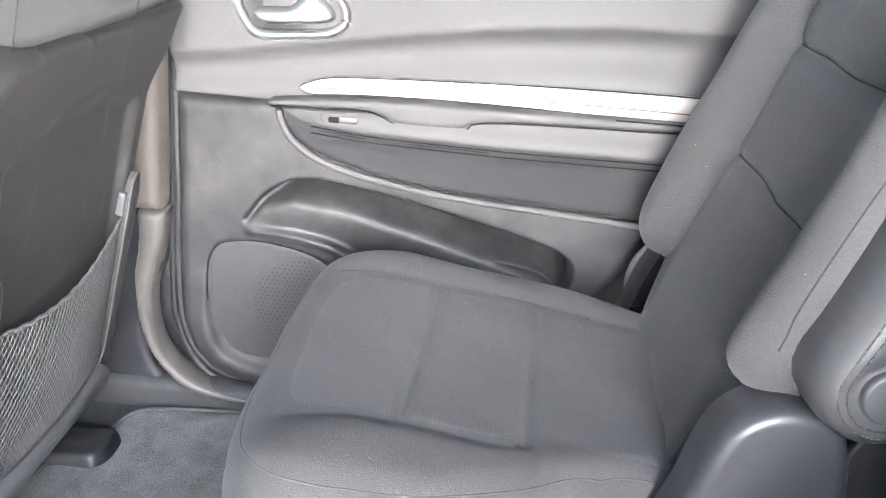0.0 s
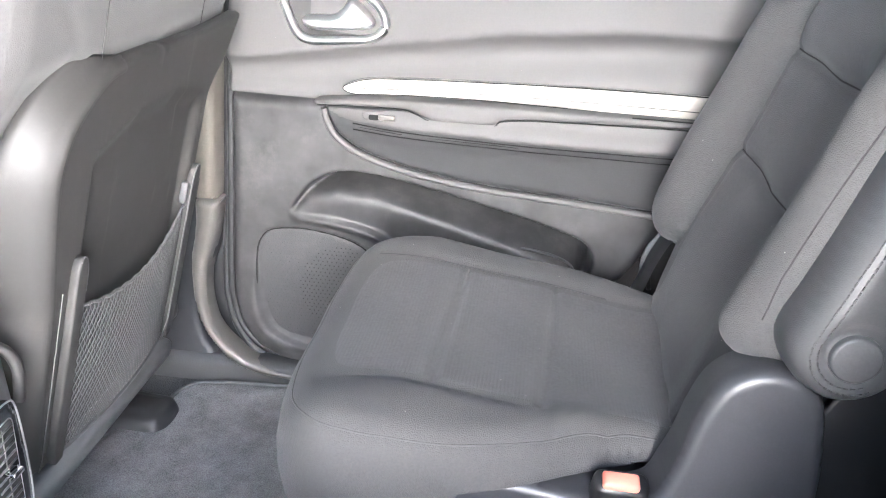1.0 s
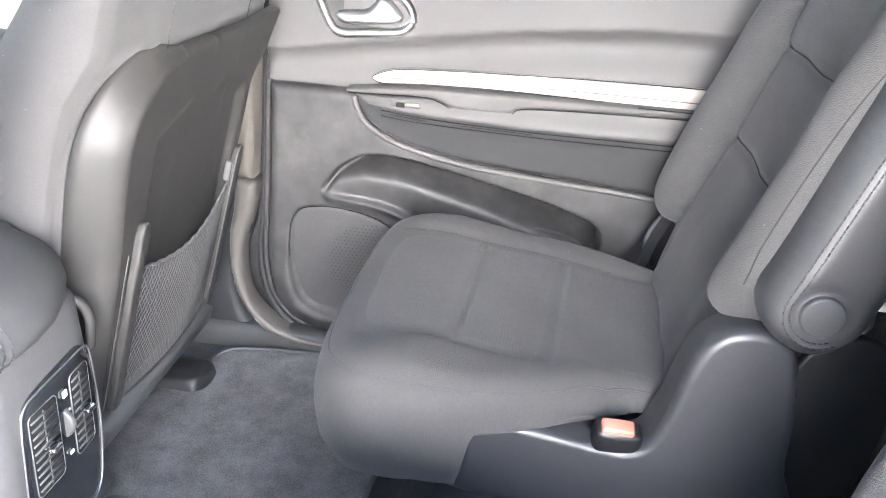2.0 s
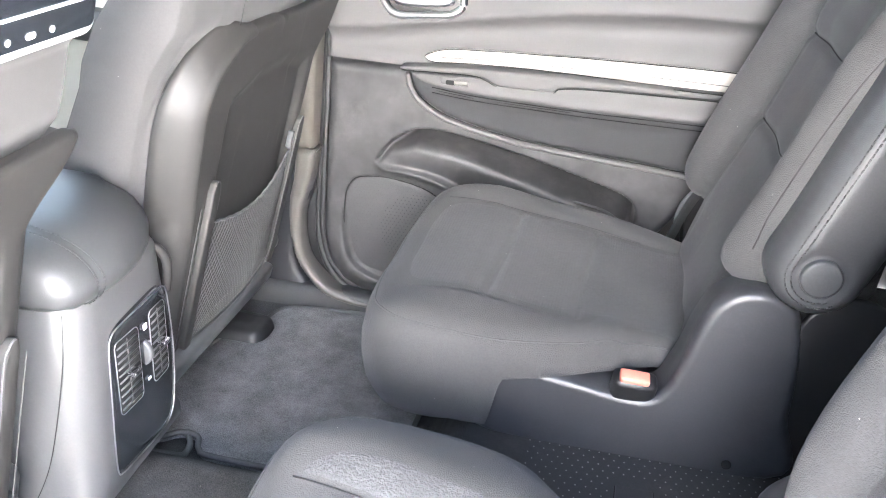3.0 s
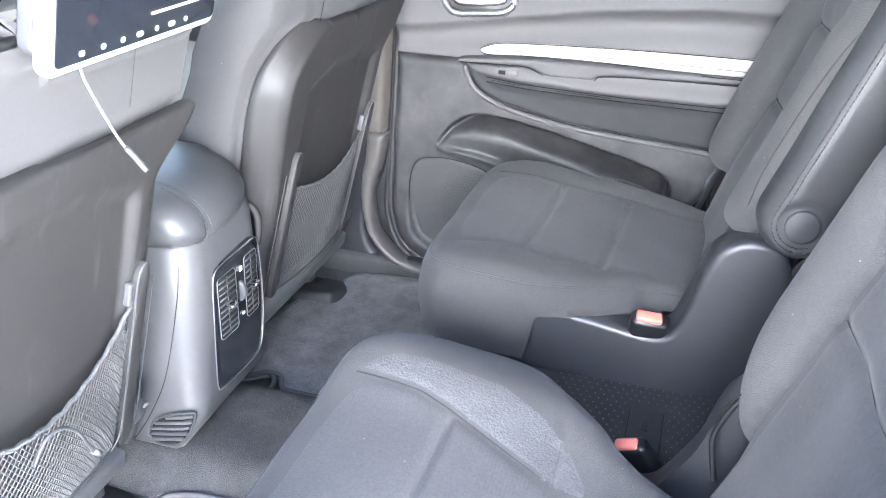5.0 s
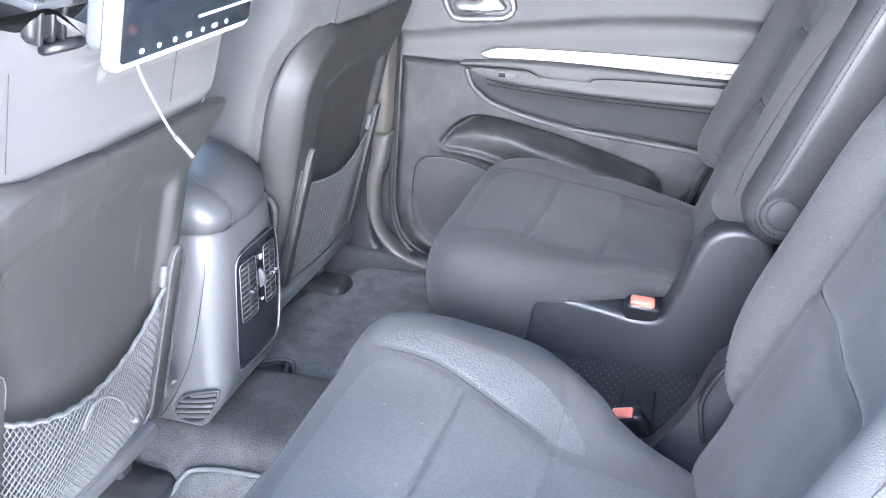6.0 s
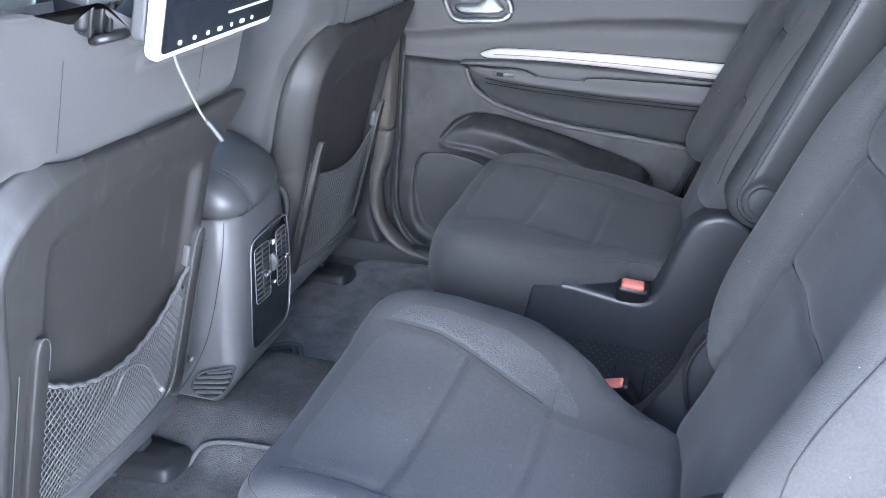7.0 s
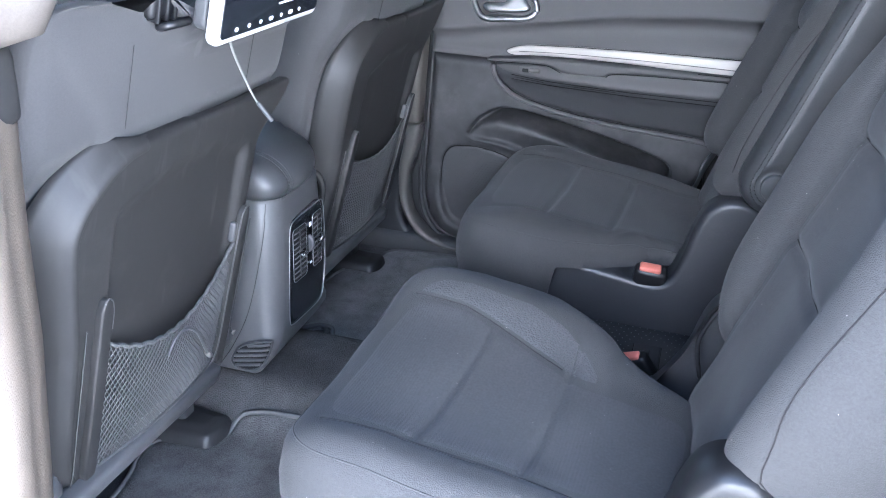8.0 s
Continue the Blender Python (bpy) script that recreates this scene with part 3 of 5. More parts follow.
part("edge_seal", tube(curve([door_place(p[0] - 0.006, p[1], -0.006) for p in DOOR[:10]], 4, False), 0.007, 8), M_RUBBER, door, "black rubber door seal")

# window frame above the door and the glass
wall("window_rail", (1.4, 0.085, 0.05), (-0.20, 0.790, 0.80), M_PLASTIC, "black rail under the far rear window", "window rail")
wall("door_gap_panel", (1.35, 0.02, 0.85), (-0.20, 0.812, 0.37), M_SEAM, "dark inner door sheet behind the trim", "wall", 0.001)


def pane(name, pts, label, mat=None):
    bm = bmesh.new()
    f = bm.faces.new([bm.verts.new(p) for p in pts])
    got = bmesh.ops.extrude_face_region(bm, geom=[f])["geom"]
    n = f.normal.copy() if f.normal.length else Vector((0, 1, 0))
    for g in got:
        if isinstance(g, bmesh.types.BMVert):
            g.co += Vector((0.003, 0.003, 0.0))
    ob = tagged(part(name, bm, mat or M_GLASS, smooth=False), label, "window", kind="structure")
    ob.visible_shadow = mat is not None
    return ob


pane("window_1", [(-0.50, 0.77, 0.82), (0.48, 0.77, 0.82), (0.46, 0.64, 1.28), (-0.46, 0.64, 1.28)], "dark privacy glass of the far rear door window", M_TINT)
pane("window_2", [(-1.45, 0.77, 0.82), (-0.66, 0.77, 0.82), (-0.66, 0.64, 1.28), (-1.05, 0.64, 1.28)], "clear glass of the far front door window", M_CLEAR)
pane("window_3", [(-1.45, -0.80, 0.82), (-0.60, -0.80, 0.82), (-0.60, -0.68, 1.28), (-1.05, -0.68, 1.28)], "clear glass of the near front door window", M_CLEAR)
pane("windscreen", [(-1.72, -0.70, 0.82), (-1.72, 0.70, 0.82), (-1.12, 0.60, 1.29), (-1.12, -0.60, 1.29)], "shaded raked windscreen above the dashboard", M_SHADED)


# ---------------------------------------------------------------- pillars and sills
def pillar_place(u, v, h):
    return Vector((u, 0.735 - h, v))


bp = thing("pillar_far", "warm grey centre pillar trim with a split line", "pillar trim", "structure")
part("upper_trim", relief(np.array([(-0.64, 0.334), (-0.506, 0.334), (-0.500, 0.45), (-0.492, 0.62), (-0.486, 0.80), (-0.48, 1.28), (-0.92, 1.28), (-0.92, 0.84), (-0.66, 0.80)]),
                          lambda u, v, d: 0.049 - edge_round(d, 0.012) - 0.3 * np.clip(-0.57 - u, 0, 0.08), 0.008, [(0, 0.04)], pillar_place), M_GREYPL, bp)
LOWP = np.array([(-0.70, 0.330), (-0.506, 0.330), (-0.510, 0.29), (-0.521, 0.23), (-0.538, 0.185), (-0.549, 0.145), (-0.550, 0.105), (-0.538, 0.066), (-0.515, 0.033), (-0.475, 0.012),
                 (-0.415, 0.003), (-0.3, -0.002), (-0.1, -0.004), (0.1, -0.004), (0.1, -0.03), (-0.70, -0.03)])
part("lower_trim", relief(LOWP, lambda u, v, d: 0.030 - edge_round(d, 0.012), 0.006, [(0, 0.03)], pillar_place), M_SIDE, bp, "dark lower pillar trim flaring into the sill")
BAND = np.concatenate([curve([(-0.540, 0.3325), (-0.543, 0.278), (-0.550, 0.244), (-0.554, 0.21), (-0.553, 0.164), (-0.545, 0.118), (-0.530, 0.084), (-0.502, 0.049), (-0.472, 0.029), (-0.421, 0.017), (-0.30, 0.010)], 4, False),
                       curve([(-0.30, 0.026), (-0.388, 0.032), (-0.450, 0.045), (-0.484, 0.064), (-0.511, 0.092), (-0.524, 0.121), (-0.530, 0.167), (-0.526, 0.213), (-0.517, 0.248), (-0.507, 0.283), (-0.500, 0.3325)], 4, False)])
part("edge_band", relief(BAND, lambda u, v, d: 0.048 - edge_round(d, 0.012), 0.004, [(0, 0.03)], pillar_place), M_TRIM, bp, "pale rounded band sweeping down into the sill")
part("body_seal", tube(curve([(-0.487, 0.742, 0.8), (-0.492, 0.74, 0.58), (-0.497, 0.738, 0.39), (-0.506, 0.736, 0.2), (-0.504, 0.734, 0.14), (-0.488, 0.732, 0.085), (-0.455, 0.73, 0.045),
                              (-0.41, 0.73, 0.026), (-0.3, 0.73, 0.02), (0.0, 0.73, 0.02)], 5, False), 0.008, 8), M_RUBBER, bp, "black rubber seal round the door opening")
part("jamb", box((0.30, 0.02, 0.45), pose(-0.50, 0.765, 0.17), 0.004), M_RUBBER, bp, "dark door jamb behind the seals")
wall("sill_far", (1.7, 0.05, 0.10), (-0.35, 0.715, -0.005), M_PLASTIC, "black plastic sill trim under the far door", "sill", 0.015)

nd = thing("door_3", "opened near rear door standing out beside the pillar", "car door", "structure")
part("panel", box((0.07, 0.98, 0.78), pose(-0.37, -1.31, 0.40, 0, 0, 15), 0.02), M_DOORLOW, nd)
part("pane", box((0.005, 0.94, 0.44), pose(-0.36, -1.29, 1.01, 0, 0, 15), 0.001, 1), M_TINT, nd, "dark privacy glass")

# near pillar beside the open door
npil = thing("pillar_near", "beige centre pillar trim with sunlight painted in, beside the open door", "pillar trim", "structure")
part("lower_trim", loft([[(-0.62, -0.70, z), (-0.60, -0.665, z), (-0.44 + s, -0.662, z), (-0.402 + s, -0.672, z), (-0.388 + s, -0.700, z), (-0.372 + s, -0.728, z), (-0.366 + s, -0.732, z), (-0.355 + s, -0.750, z), (-0.31 + s, -0.82, z), (-0.62, -0.82, z)]
                         for z, s in ((0.0, -0.07), (0.2, -0.05), (0.31, -0.037), (0.49, -0.019), (0.60, -0.016), (0.70, -0.009), (0.72, -0.016))]), M_BEIGE, npil, "grained beige lower pillar trim, sunlight put into its colour")
# Dark block added where shadow lies in the gap below the upper trim.
part("belt_guide", box((0.14, 0.05, 0.07), pose(-0.47, -0.695, 0.735), 0.012), M_SHELL, npil, "dark block for the shadow gap under the upper trim")
part("outer_jamb", box((0.42, 0.05, 1.3), pose(-0.64, -0.79, 0.5), 0.012), M_TRIM, npil, "painted outer door jamb")
part("upper_trim", loft([[(cx + rx * math.cos(a), cy + ry * math.sin(a), z) for a in [2 * math.pi * k / 56 for k in range(56)]]
                         for z, cx, cy, rx, ry in ((0.760, -0.49, -0.69, 0.03, 0.02), (0.765, -0.475, -0.69, 0.07, 0.038), (0.780, -0.462, -0.69, 0.10, 0.046), (0.815, -0.455, -0.69, 0.115, 0.05),
                                                   (0.9, -0.45, -0.69, 0.12, 0.05), (1.28, -0.44, -0.66, 0.10, 0.05))]), M_CREAM, npil, "smooth grey upper pillar trim")


# ---------------------------------------------------------------- centre console
def console():
    c = thing("centre_console", "black centre console with rear air vents and leather lid", "centre console")

    def ring(z, xr, y0, y1, r):
        out = [(-1.25, y0, z)]
        for k in range(9):
            a = radians(-90 + 90 * k / 8)
            out.append((xr - r + r * math.cos(a), y0 + r + r * math.sin(a), z))
        for k in range(9):
            a = radians(90 * k / 8)
            out.append((xr - 0.006 - r * 1.5 + r * 1.5 * math.cos(a), y1 - r * 1.5 + r * 1.5 * math.sin(a), z))
        out.append((-1.25, y1, z))
        return out

    part("body", loft([ring(0.098, -0.516, -0.108, 0.136, 0.010), ring(0.102, -0.511, -0.110, 0.138, 0.010), ring(0.116, -0.501, -0.1085, 0.137, 0.012), ring(0.14, -0.485, -0.1065, 0.136, 0.014), ring(0.158, -0.4795, -0.105, 0.135, 0.022), ring(0.178, -0.4785, -0.1035, 0.134, 0.036), ring(0.26, -0.478, -0.100, 0.132, 0.04),
                       ring(0.34, -0.478, -0.098, 0.130, 0.04), ring(0.405, -0.482, -0.097, 0.128, 0.04), ring(0.415, -0.488, -0.092, 0.122, 0.04)]), M_CONSOLE, c)
    part("base", loft([ring(0.02, -0.60, -0.085, 0.115, 0.03), ring(0.06, -0.60, -0.085, 0.115, 0.03), ring(0.105, -0.59, -0.085, 0.115, 0.03)]), M_CARPET, c, "carpeted foot of the console")
    part("side_seam", tube(curve([(-0.492, -0.0985, 0.41), (-0.500, -0.100, 0.34), (-0.528, -0.103, 0.22), (-0.558, -0.1075, 0.150), (-0.588, -0.1105, 0.102)], 8, False), 0.0006, 6), M_SEWN, c)

    # lid: a padded leather box with a stitched left end
    def lid_ring(y, k):
        back = -0.030 * max((y + 0.03) / 0.13, 0.0) ** 2
        base = [(-1.0, 0.410), (-0.500 + back, 0.410), (-0.474 + back, 0.417), (-0.464 + back, 0.433), (-0.467 + back, 0.450), (-0.484 + back, 0.469), (-0.515 + back, 0.483), (-0.56, 0.491), (-0.62, 0.494),
                (-0.8, 0.494), (-1.0, 0.492)]
        pts = curve([(x, z) for x, z in base[1:-1]], 4, False)
        ctr = np.array((-0.70, 0.446))
        return [(-1.0 , y, 0.412)] + [(float(a), y, float(b)) for a, b in ctr + (pts - ctr) * np.array((1 - k * 0.35, 1 - k))] + [(-1.0, y, float(0.446 + (0.49 - 0.446) * (1 - k)))]

    part("lid", loft([lid_ring(-0.117, 0.62), lid_ring(-0.115, 0.38), lid_ring(-0.107, 0.18), lid_ring(-0.092, 0.06), lid_ring(-0.070, 0.01), lid_ring(-0.068, 0.016), lid_ring(-0.066, 0.0),
                      lid_ring(-0.02, -0.03), lid_ring(0.02, -0.03), lid_ring(0.055, 0.01), lid_ring(0.085, 0.09), lid_ring(0.105, 0.2), lid_ring(0.120, 0.36), lid_ring(0.128, 0.6)]), M_ARM, c, "padded grey leather armrest lid")
    seam = [Vector((a, b, d)) for a, b, d in lid_ring(-0.066, -0.006)][2:-1]
    part("stitching", dashes([p + Vector((0.0012, -0.008, 0)) for p in seam], 0.004, 0.002, 0.0007), M_ARM, c)
    part("stitching", dashes([p + Vector((0.0012, 0.004, 0)) for p in seam], 0.004, 0.002, 0.0007), M_ARM, c)
    part("latch", tube(curve([(-0.515, 0.100, 0.402), (-0.500, 0.112, 0.392), (-0.494, 0.120, 0.368), (-0.498, 0.121, 0.33)], 6, False), 0.006, 8), M_SHELL, c, "smooth rounded lid latch")

    # vent plate
    def vp(u, v, h):
        return Vector((-0.4785 - 0.10 * abs(u - 0.02) ** 1.5 + h, u, v))

    plate = curve([(-0.048, 0.335), (-0.042, 0.354), (-0.02, 0.361), (0.04, 0.363), (0.072, 0.362), (0.083, 0.350), (0.089, 0.30), (0.090, 0.25), (0.083, 0.20), (0.073, 0.178), (0.055, 0.170),
                   (0.0, 0.170), (-0.044, 0.171), (-0.055, 0.180), (-0.055, 0.22), (-0.051, 0.29)], 6)
    part("vent_plate", relief(plate, lambda u, v, d: 0.003 - edge_round(d, 0.002), 0.006, [(0, 0.008)], vp), M_GLOSS, c, "gloss black vent plate")
    part("plate_rim", tube([vp(p[0], p[1], 0.003) for p in plate], 0.0009, 8, True), M_BRIGHT, c, "thin chrome rim")
    for y0, y1, zt in ((-0.038, 0.010, 0.343), (0.036, 0.074, 0.346)):
        v = part("air_vent", slab(rounded(y0, 0.246, y1, zt, 0.007), lambda u, w, h: vp(u, w, 0.0022 + h), 0.0014, 0.0004), M_SEAM, c, "louvred air vent")
        part("vent_frame", tube([vp(p[0], p[1], 0.0035) for p in rounded(y0, 0.246, y1, zt, 0.007)], 0.0006, 8, True), M_BRIGHT, v)
        for k in range(10):
            zz = 0.254 + k * (zt - 0.262) / 9
            part("slat", tube([vp(y0 + 0.003, zz, 0.0044), vp((y0 + y1) / 2, zz, 0.0044), vp(y1 - 0.003, zz, 0.0044)], 0.0012, 8), M_PLASTIC, v)
        for q in (0.5,):
            part("vane", box((0.003, 0.0012, zt - 0.254), Matrix.Translation(vp(y0 + (y1 - y0) * q, (0.246 + zt) / 2, 0.0034)), 0.0004, 2), M_SHELL, v)
        part("tab", box((0.014, 0.016, 0.006), Matrix.Translation(vp((y0 + y1) / 2, (0.246 + zt) / 2, 0.009)), 0.002), M_CHROME, v)
    part("thumb_wheel", disc(0.019, 0.008, Matrix.Translation(vp(0.023, 0.298, -0.006)) @ pose(0, 0, 0, 90, 0, 0)), M_PLASTIC, c, "ribbed thumb wheel")
    part("vent_mark", box((0.002, 0.008, 0.008), Matrix.Translation(vp(0.023, 0.334, 0.005)), 0.001), M_ICON, c)
    part("vent_mark", box((0.002, 0.007, 0.004), Matrix.Translation(vp(0.023, 0.262, 0.005)), 0.001), M_ICON, c)

    # oval louvre on the lower flank
    def gp(u, v, h):
        return Vector((u, -0.1075 - h + 0.25 * max(u + 0.505, 0), v))

    oval = curve([(-0.562, 0.118), (-0.548, 0.145), (-0.52, 0.160), (-0.489, 0.168), (-0.486, 0.160), (-0.497, 0.130), (-0.515, 0.110), (-0.545, 0.104)], 6)
    g = part("side_grille", slab(oval, gp, 0.003, 0.001), M_SEAM, c, "oval louvred grille")
    part("grille_rim", tube([gp(p[0], p[1], 0.004) for p in oval], 0.0022, 6, True), M_PLASTIC, g)
    for k in range(7):
        us = np.linspace(-0.565, -0.484, 60)
        vs = 0.099 + k * 0.0092 + 0.22 * (us + 0.525)
        ok = sdf(oval, us, vs)[0] > 0.0025
        if ok.sum() > 4:
            part("louvre", tube([gp(a, b, 0.0045) for a, b in zip(us[ok], vs[ok])], 0.0030, 8), M_CONSOLE, g)
    return c


console()


# ---------------------------------------------------------------- front seats
def fx(z):
    """The rear face of a front backrest."""
    return -0.588 + 0.24 * z


def front_seat(cy, sag, lift, hem, cord, label):
    s = thing("front_seat", label, "car seat", group="front seats")

    def P(ly, z, h=0.0):
        return Vector((fx(z) + h, cy + ly, z))

    # outline of the hard shell; its left flank is a deep rim that fades out over the upper corner
    left = curve([(0.0, 0.634), (-0.07, 0.6355), (-0.110, 0.635), (-0.140, 0.630), (-0.170, 0.615), (-0.199, 0.592), (-0.217, 0.563), (-0.2205, 0.53), (-0.214, 0.47), (-0.204, 0.40), (-0.202, 0.34), (-0.200, 0.26),
                  (-0.188, 0.19), (-0.150, 0.165), (0.0, 0.158)], 5, False)
    right = curve([(0.0, 0.634), (0.10, 0.632), (0.20, 0.634), (0.238, 0.635), (0.244, 0.626), (0.228, 0.598), (0.212, 0.568), (0.200, 0.52), (0.198, 0.44), (0.204, 0.34), (0.204, 0.25), (0.190, 0.19), (0.150, 0.165), (0.0, 0.158)], 5, False)
    for half in (left, right):
        half[:, 1] += lift * sstep(0.45, 0.60, half[:, 1])
    outline = np.concatenate([right, left[::-1][1:-1]])
    edge = left[left[:, 0] < -0.105][::-1]
    tz = np.linspace(-0.1, 1.0, 221)
    wide = np.interp(np.linspace(-0.2, 1.1, 261), list(edge[:, 1]) + [0.672 + lift, 0.71 + lift, 0.76], list(-edge[:, 0]) + [0.150, 0.215, 0.25])
    tf = np.convolve(wide, np.hanning(41) / np.hanning(41).sum(), "valid")

    def rim_form(z):
        """How far the rim stands out from the outline, and how deep it goes."""
        knots = np.array((0.0, 0.50, 0.55, 0.592, 0.615, 0.630, 0.636, 0.66)) + lift
        return np.interp(z, knots, (0.021, 0.021, 0.024, 0.030, 0.030, 0.024, 0.010, 0.004)), np.interp(z, knots, (0.045, 0.045, 0.042, 0.033, 0.024, 0.013, 0.006, 0.004))

    def shell_drop(u, z):
        """How far the cloth falls away behind the shell's flanks."""
        if u < 0:
            f = float(np.interp(z, tz, tf))
            o, deep = (float(np.mean([rim_form(z + 0.006 * j)[i] for j in range(-4, 5)])) for i in (0, 1))
            return -(0.004 + deep) * float(sstep(f + o - 0.026, f + o + 0.002, -u)) - 0.6 * max(-u - 0.240, 0.0)
        return -0.55 * max(abs(u) - (0.170 + 0.085 * float(sstep(0.54, 0.63, z))), 0.0)

    def saddle(u, z):
        """The dip in the top between the shoulders, under the headrest."""
        return 0.045 * float(sstep(0.70, 0.785, z)) * float(sstep(0.105, 0.03, abs(u)))

    # padded backrest
    rings = []
    form = np.array([(0.10, 0.235, 0.15, 0.42), (0.20, 0.240, 0.16, 0.42), (0.35, 0.248, 0.155, 0.42), (0.49, 0.252, 0.14, 0.42), (0.58, 0.256, 0.12, 0.36), (0.615, 0.262, 0.115, 0.3),
                     (0.66, 0.264, 0.105, 0.28), (0.70, 0.263, 0.09, 0.28), (0.735, 0.261, 0.080, 0.30), (0.752, 0.258, 0.072, 0.34), (0.768, 0.251, 0.058, 0.4), (0.779, 0.238, 0.042, 0.5), (0.785, 0.215, 0.022, 0.5)])
    for z in [0.10, 0.20, 0.30, 0.36] + [0.39 + 0.0125 * k for k in range(14)] + [0.565 + 0.004 * k for k in range(44)] + [0.745, 0.755, 0.764, 0.772, 0.778, 0.782, 0.785]:
        w, dep, e = (float(np.interp(z, form[:, 0], form[:, k])) for k in (1, 2, 3))
        ring = []
        wr = min(w, float(np.interp(z, [0.50, 0.57, 0.60, 0.63], [0.19, 0.20, 0.225, 0.264])))
        for u in np.linspace(-w, wr, 170):
            side = w if u < 0 else wr
            px = (1 - min(abs(u / side), 1.0) ** (2 / e)) ** (e / 2)
            off = -0.004 - dep * 0.6 + dep * 0.6 * px
            if z < 0.70 or u < 0:
                under = 1.0 - float(sstep(0.632 + lift, 0.655 + lift, z))
                lower = shell_drop(u, z) * (1.0 if u < 0 else under) - under * (0.006 + 0.006 * float(sstep(0.0, 0.06, u)))
                mid, gap = (off + lower) / 2, (off - lower) / 2
                off = mid - math.sqrt(gap * gap + 4e-5)
            ring.append((fx(z) + max(off, -dep + 0.03 * px), cy + u, z - saddle(u, z)))
        for u in np.linspace(wr, -w, 26)[1:-1]:
            side = w if u < 0 else wr
            px = -(1 - min(abs(u / side), 1.0) ** (2 / e)) ** (e / 2)
            ring.append((fx(z) - 0.004 - dep * 0.6 + dep * 0.6 * px - dep * 0.1, cy + u, z - saddle(u, z)))
        rings.append(ring)
    part("backrest", loft(rings), M_FRONT, s, "light charcoal cloth backrest")
    for sy in (-0.13, 0.13):
        part("seam", tube([P(sy, z, -0.0035) for z in np.linspace(0.645, 0.735, 9)], 0.00045, 5), M_SEWN, s)
    part("cushion", box((0.52, 0.50, 0.14), pose(-0.86, cy, 0.27, 0, 8, 0), 0.05, 5), M_FRONT, s, "cloth front seat cushion")

    # hard shell on the back
    def shell_h(u, v, d):
        a = np.abs(u)
        q = a - (0.170 + 0.085 * sstep(0.54, 0.63, v))
        h = 0.010 - np.where(u < 0, 0.0, 0.55 * np.where(q < -0.01, 0, np.where(q > 0.01, q, (q + 0.01) ** 2 / 0.04)))
        inner = sstep(0.150, 0.134, a) * sstep(0.585 - 0.25 * np.clip(a - 0.05, 0, 1), 0.555 - 0.25 * np.clip(a - 0.05, 0, 1), v)
        h = h - 0.011 * inner
        return h - np.where(u < 0, edge_round(d, 0.011), edge_round(d, 0.006))

    rim = []
    for i in [i for i in range(1, len(left) - 1) if left[i][0] < -0.06 or left[i][1] < 0.3]:
        sink = 0.008 * float(sstep(-0.105, -0.06, left[i][0])) if left[i][1] > 0.3 else 0.0
        t = left[i + 1] - left[i - 1]
        n = np.array((t[1], -t[0])) / np.linalg.norm(t)
        n = -n if n @ (left[i] - np.array((0.0, 0.42))) < 0 else n
        o, deep = (float(np.mean([rim_form(left[j][1])[m] for j in range(max(i - 3, 0), min(i + 4, len(left)))])) for m in (0, 1))
        k = float(sstep(-0.085, -0.160, left[i][0]))
        o, deep = 0.003 + (o - 0.003) * k, 0.004 + (deep - 0.004) * k
        dent = 0.005 * math.exp(-((left[i][1] - 0.398) / 0.006) ** 2)
        rim.append([tuple(P(*(left[i] + n * (a * o + b - dent * (h < -0.2) - 0.9 * sink)), max(h, 0.0) * 0.01 + min(h, 0.0) * deep - sink)) for a, b, h in
                    ((0, -0.0150, 0.90), (0, -0.0115, 1.04), (0, -0.0075, 1.02), (0, -0.0035, 0.80), (0, -0.0005, 0.42), (0.08, 0.001, 0.05), (0.2, 0.002, -0.12), (0.45, 0.002, -0.40), (0.72, 0.001, -0.70), (1.0, 0.0, -1.0), (0.95, -0.002, -1.07), (0.4, -0.004, -1.07), (0, -0.010, -0.9), (0, -0.012, -0.1))])
    part("back_shell", join(relief(outline, shell_h, 0.004, [(0, 0.01)], lambda u, v, h: P(u, v, h)), loft(rim)), M_SHELL, s, "hard charcoal back shell")
    part("bottom_rail", box((0.030, 0.36, 0.030), Matrix.Translation(P(-0.035, 0.172, 0.018)) @ pose(0, 0, 0, 0, 14, 0), 0.008), M_CONSOLE, s, "pale lower edge of the shell")
    # pocket posts
    for sy in (-1, 1):
        post = [(0.0, 0.445), (0.008, 0.452), (0.014, 0.450), (0.018, 0.436), (0.020, 0.20), (0.015, 0.180), (-0.002, 0.180), (-0.004, 0.2), (-0.004, 0.43)]
        poly = [(sy * (0.150 + p[0]), p[1]) for p in post]
        pp = part("pocket_post", slab(poly, lambda u, v, h: P(u, v, 0.008 + h), 0.012, 0.003), M_SHELL, s, "black moulded pocket post")
        rim = [(0.014, 0.446), (0.008, 0.4505), (0.001, 0.4445), (-0.0035, 0.43), (-0.004, 0.36), (-0.004, 0.24), (-0.008, 0.205), (-0.022, 0.188)]
        rim = rim if sy > 0 else rim[:4] + [(-0.004, 0.405)]
        # A thin paler tube follows the edge of the post.
        part("pale_edge", tube([P(sy * (0.150 + a), b, 0.0185) for a, b in curve(rim, 5, False)], 0.0012, 6), M_CONSOLE, pp, "thin pale edge line of the post")
        part("post_clip", box((0.010, 0.009, 0.032), Matrix.Translation(P(sy * 0.1425, 0.414, 0.010)) @ pose(0, 0, 0, 0, 13, 0), 0.003), M_CONSOLE, s, "grey clip of the pocket")
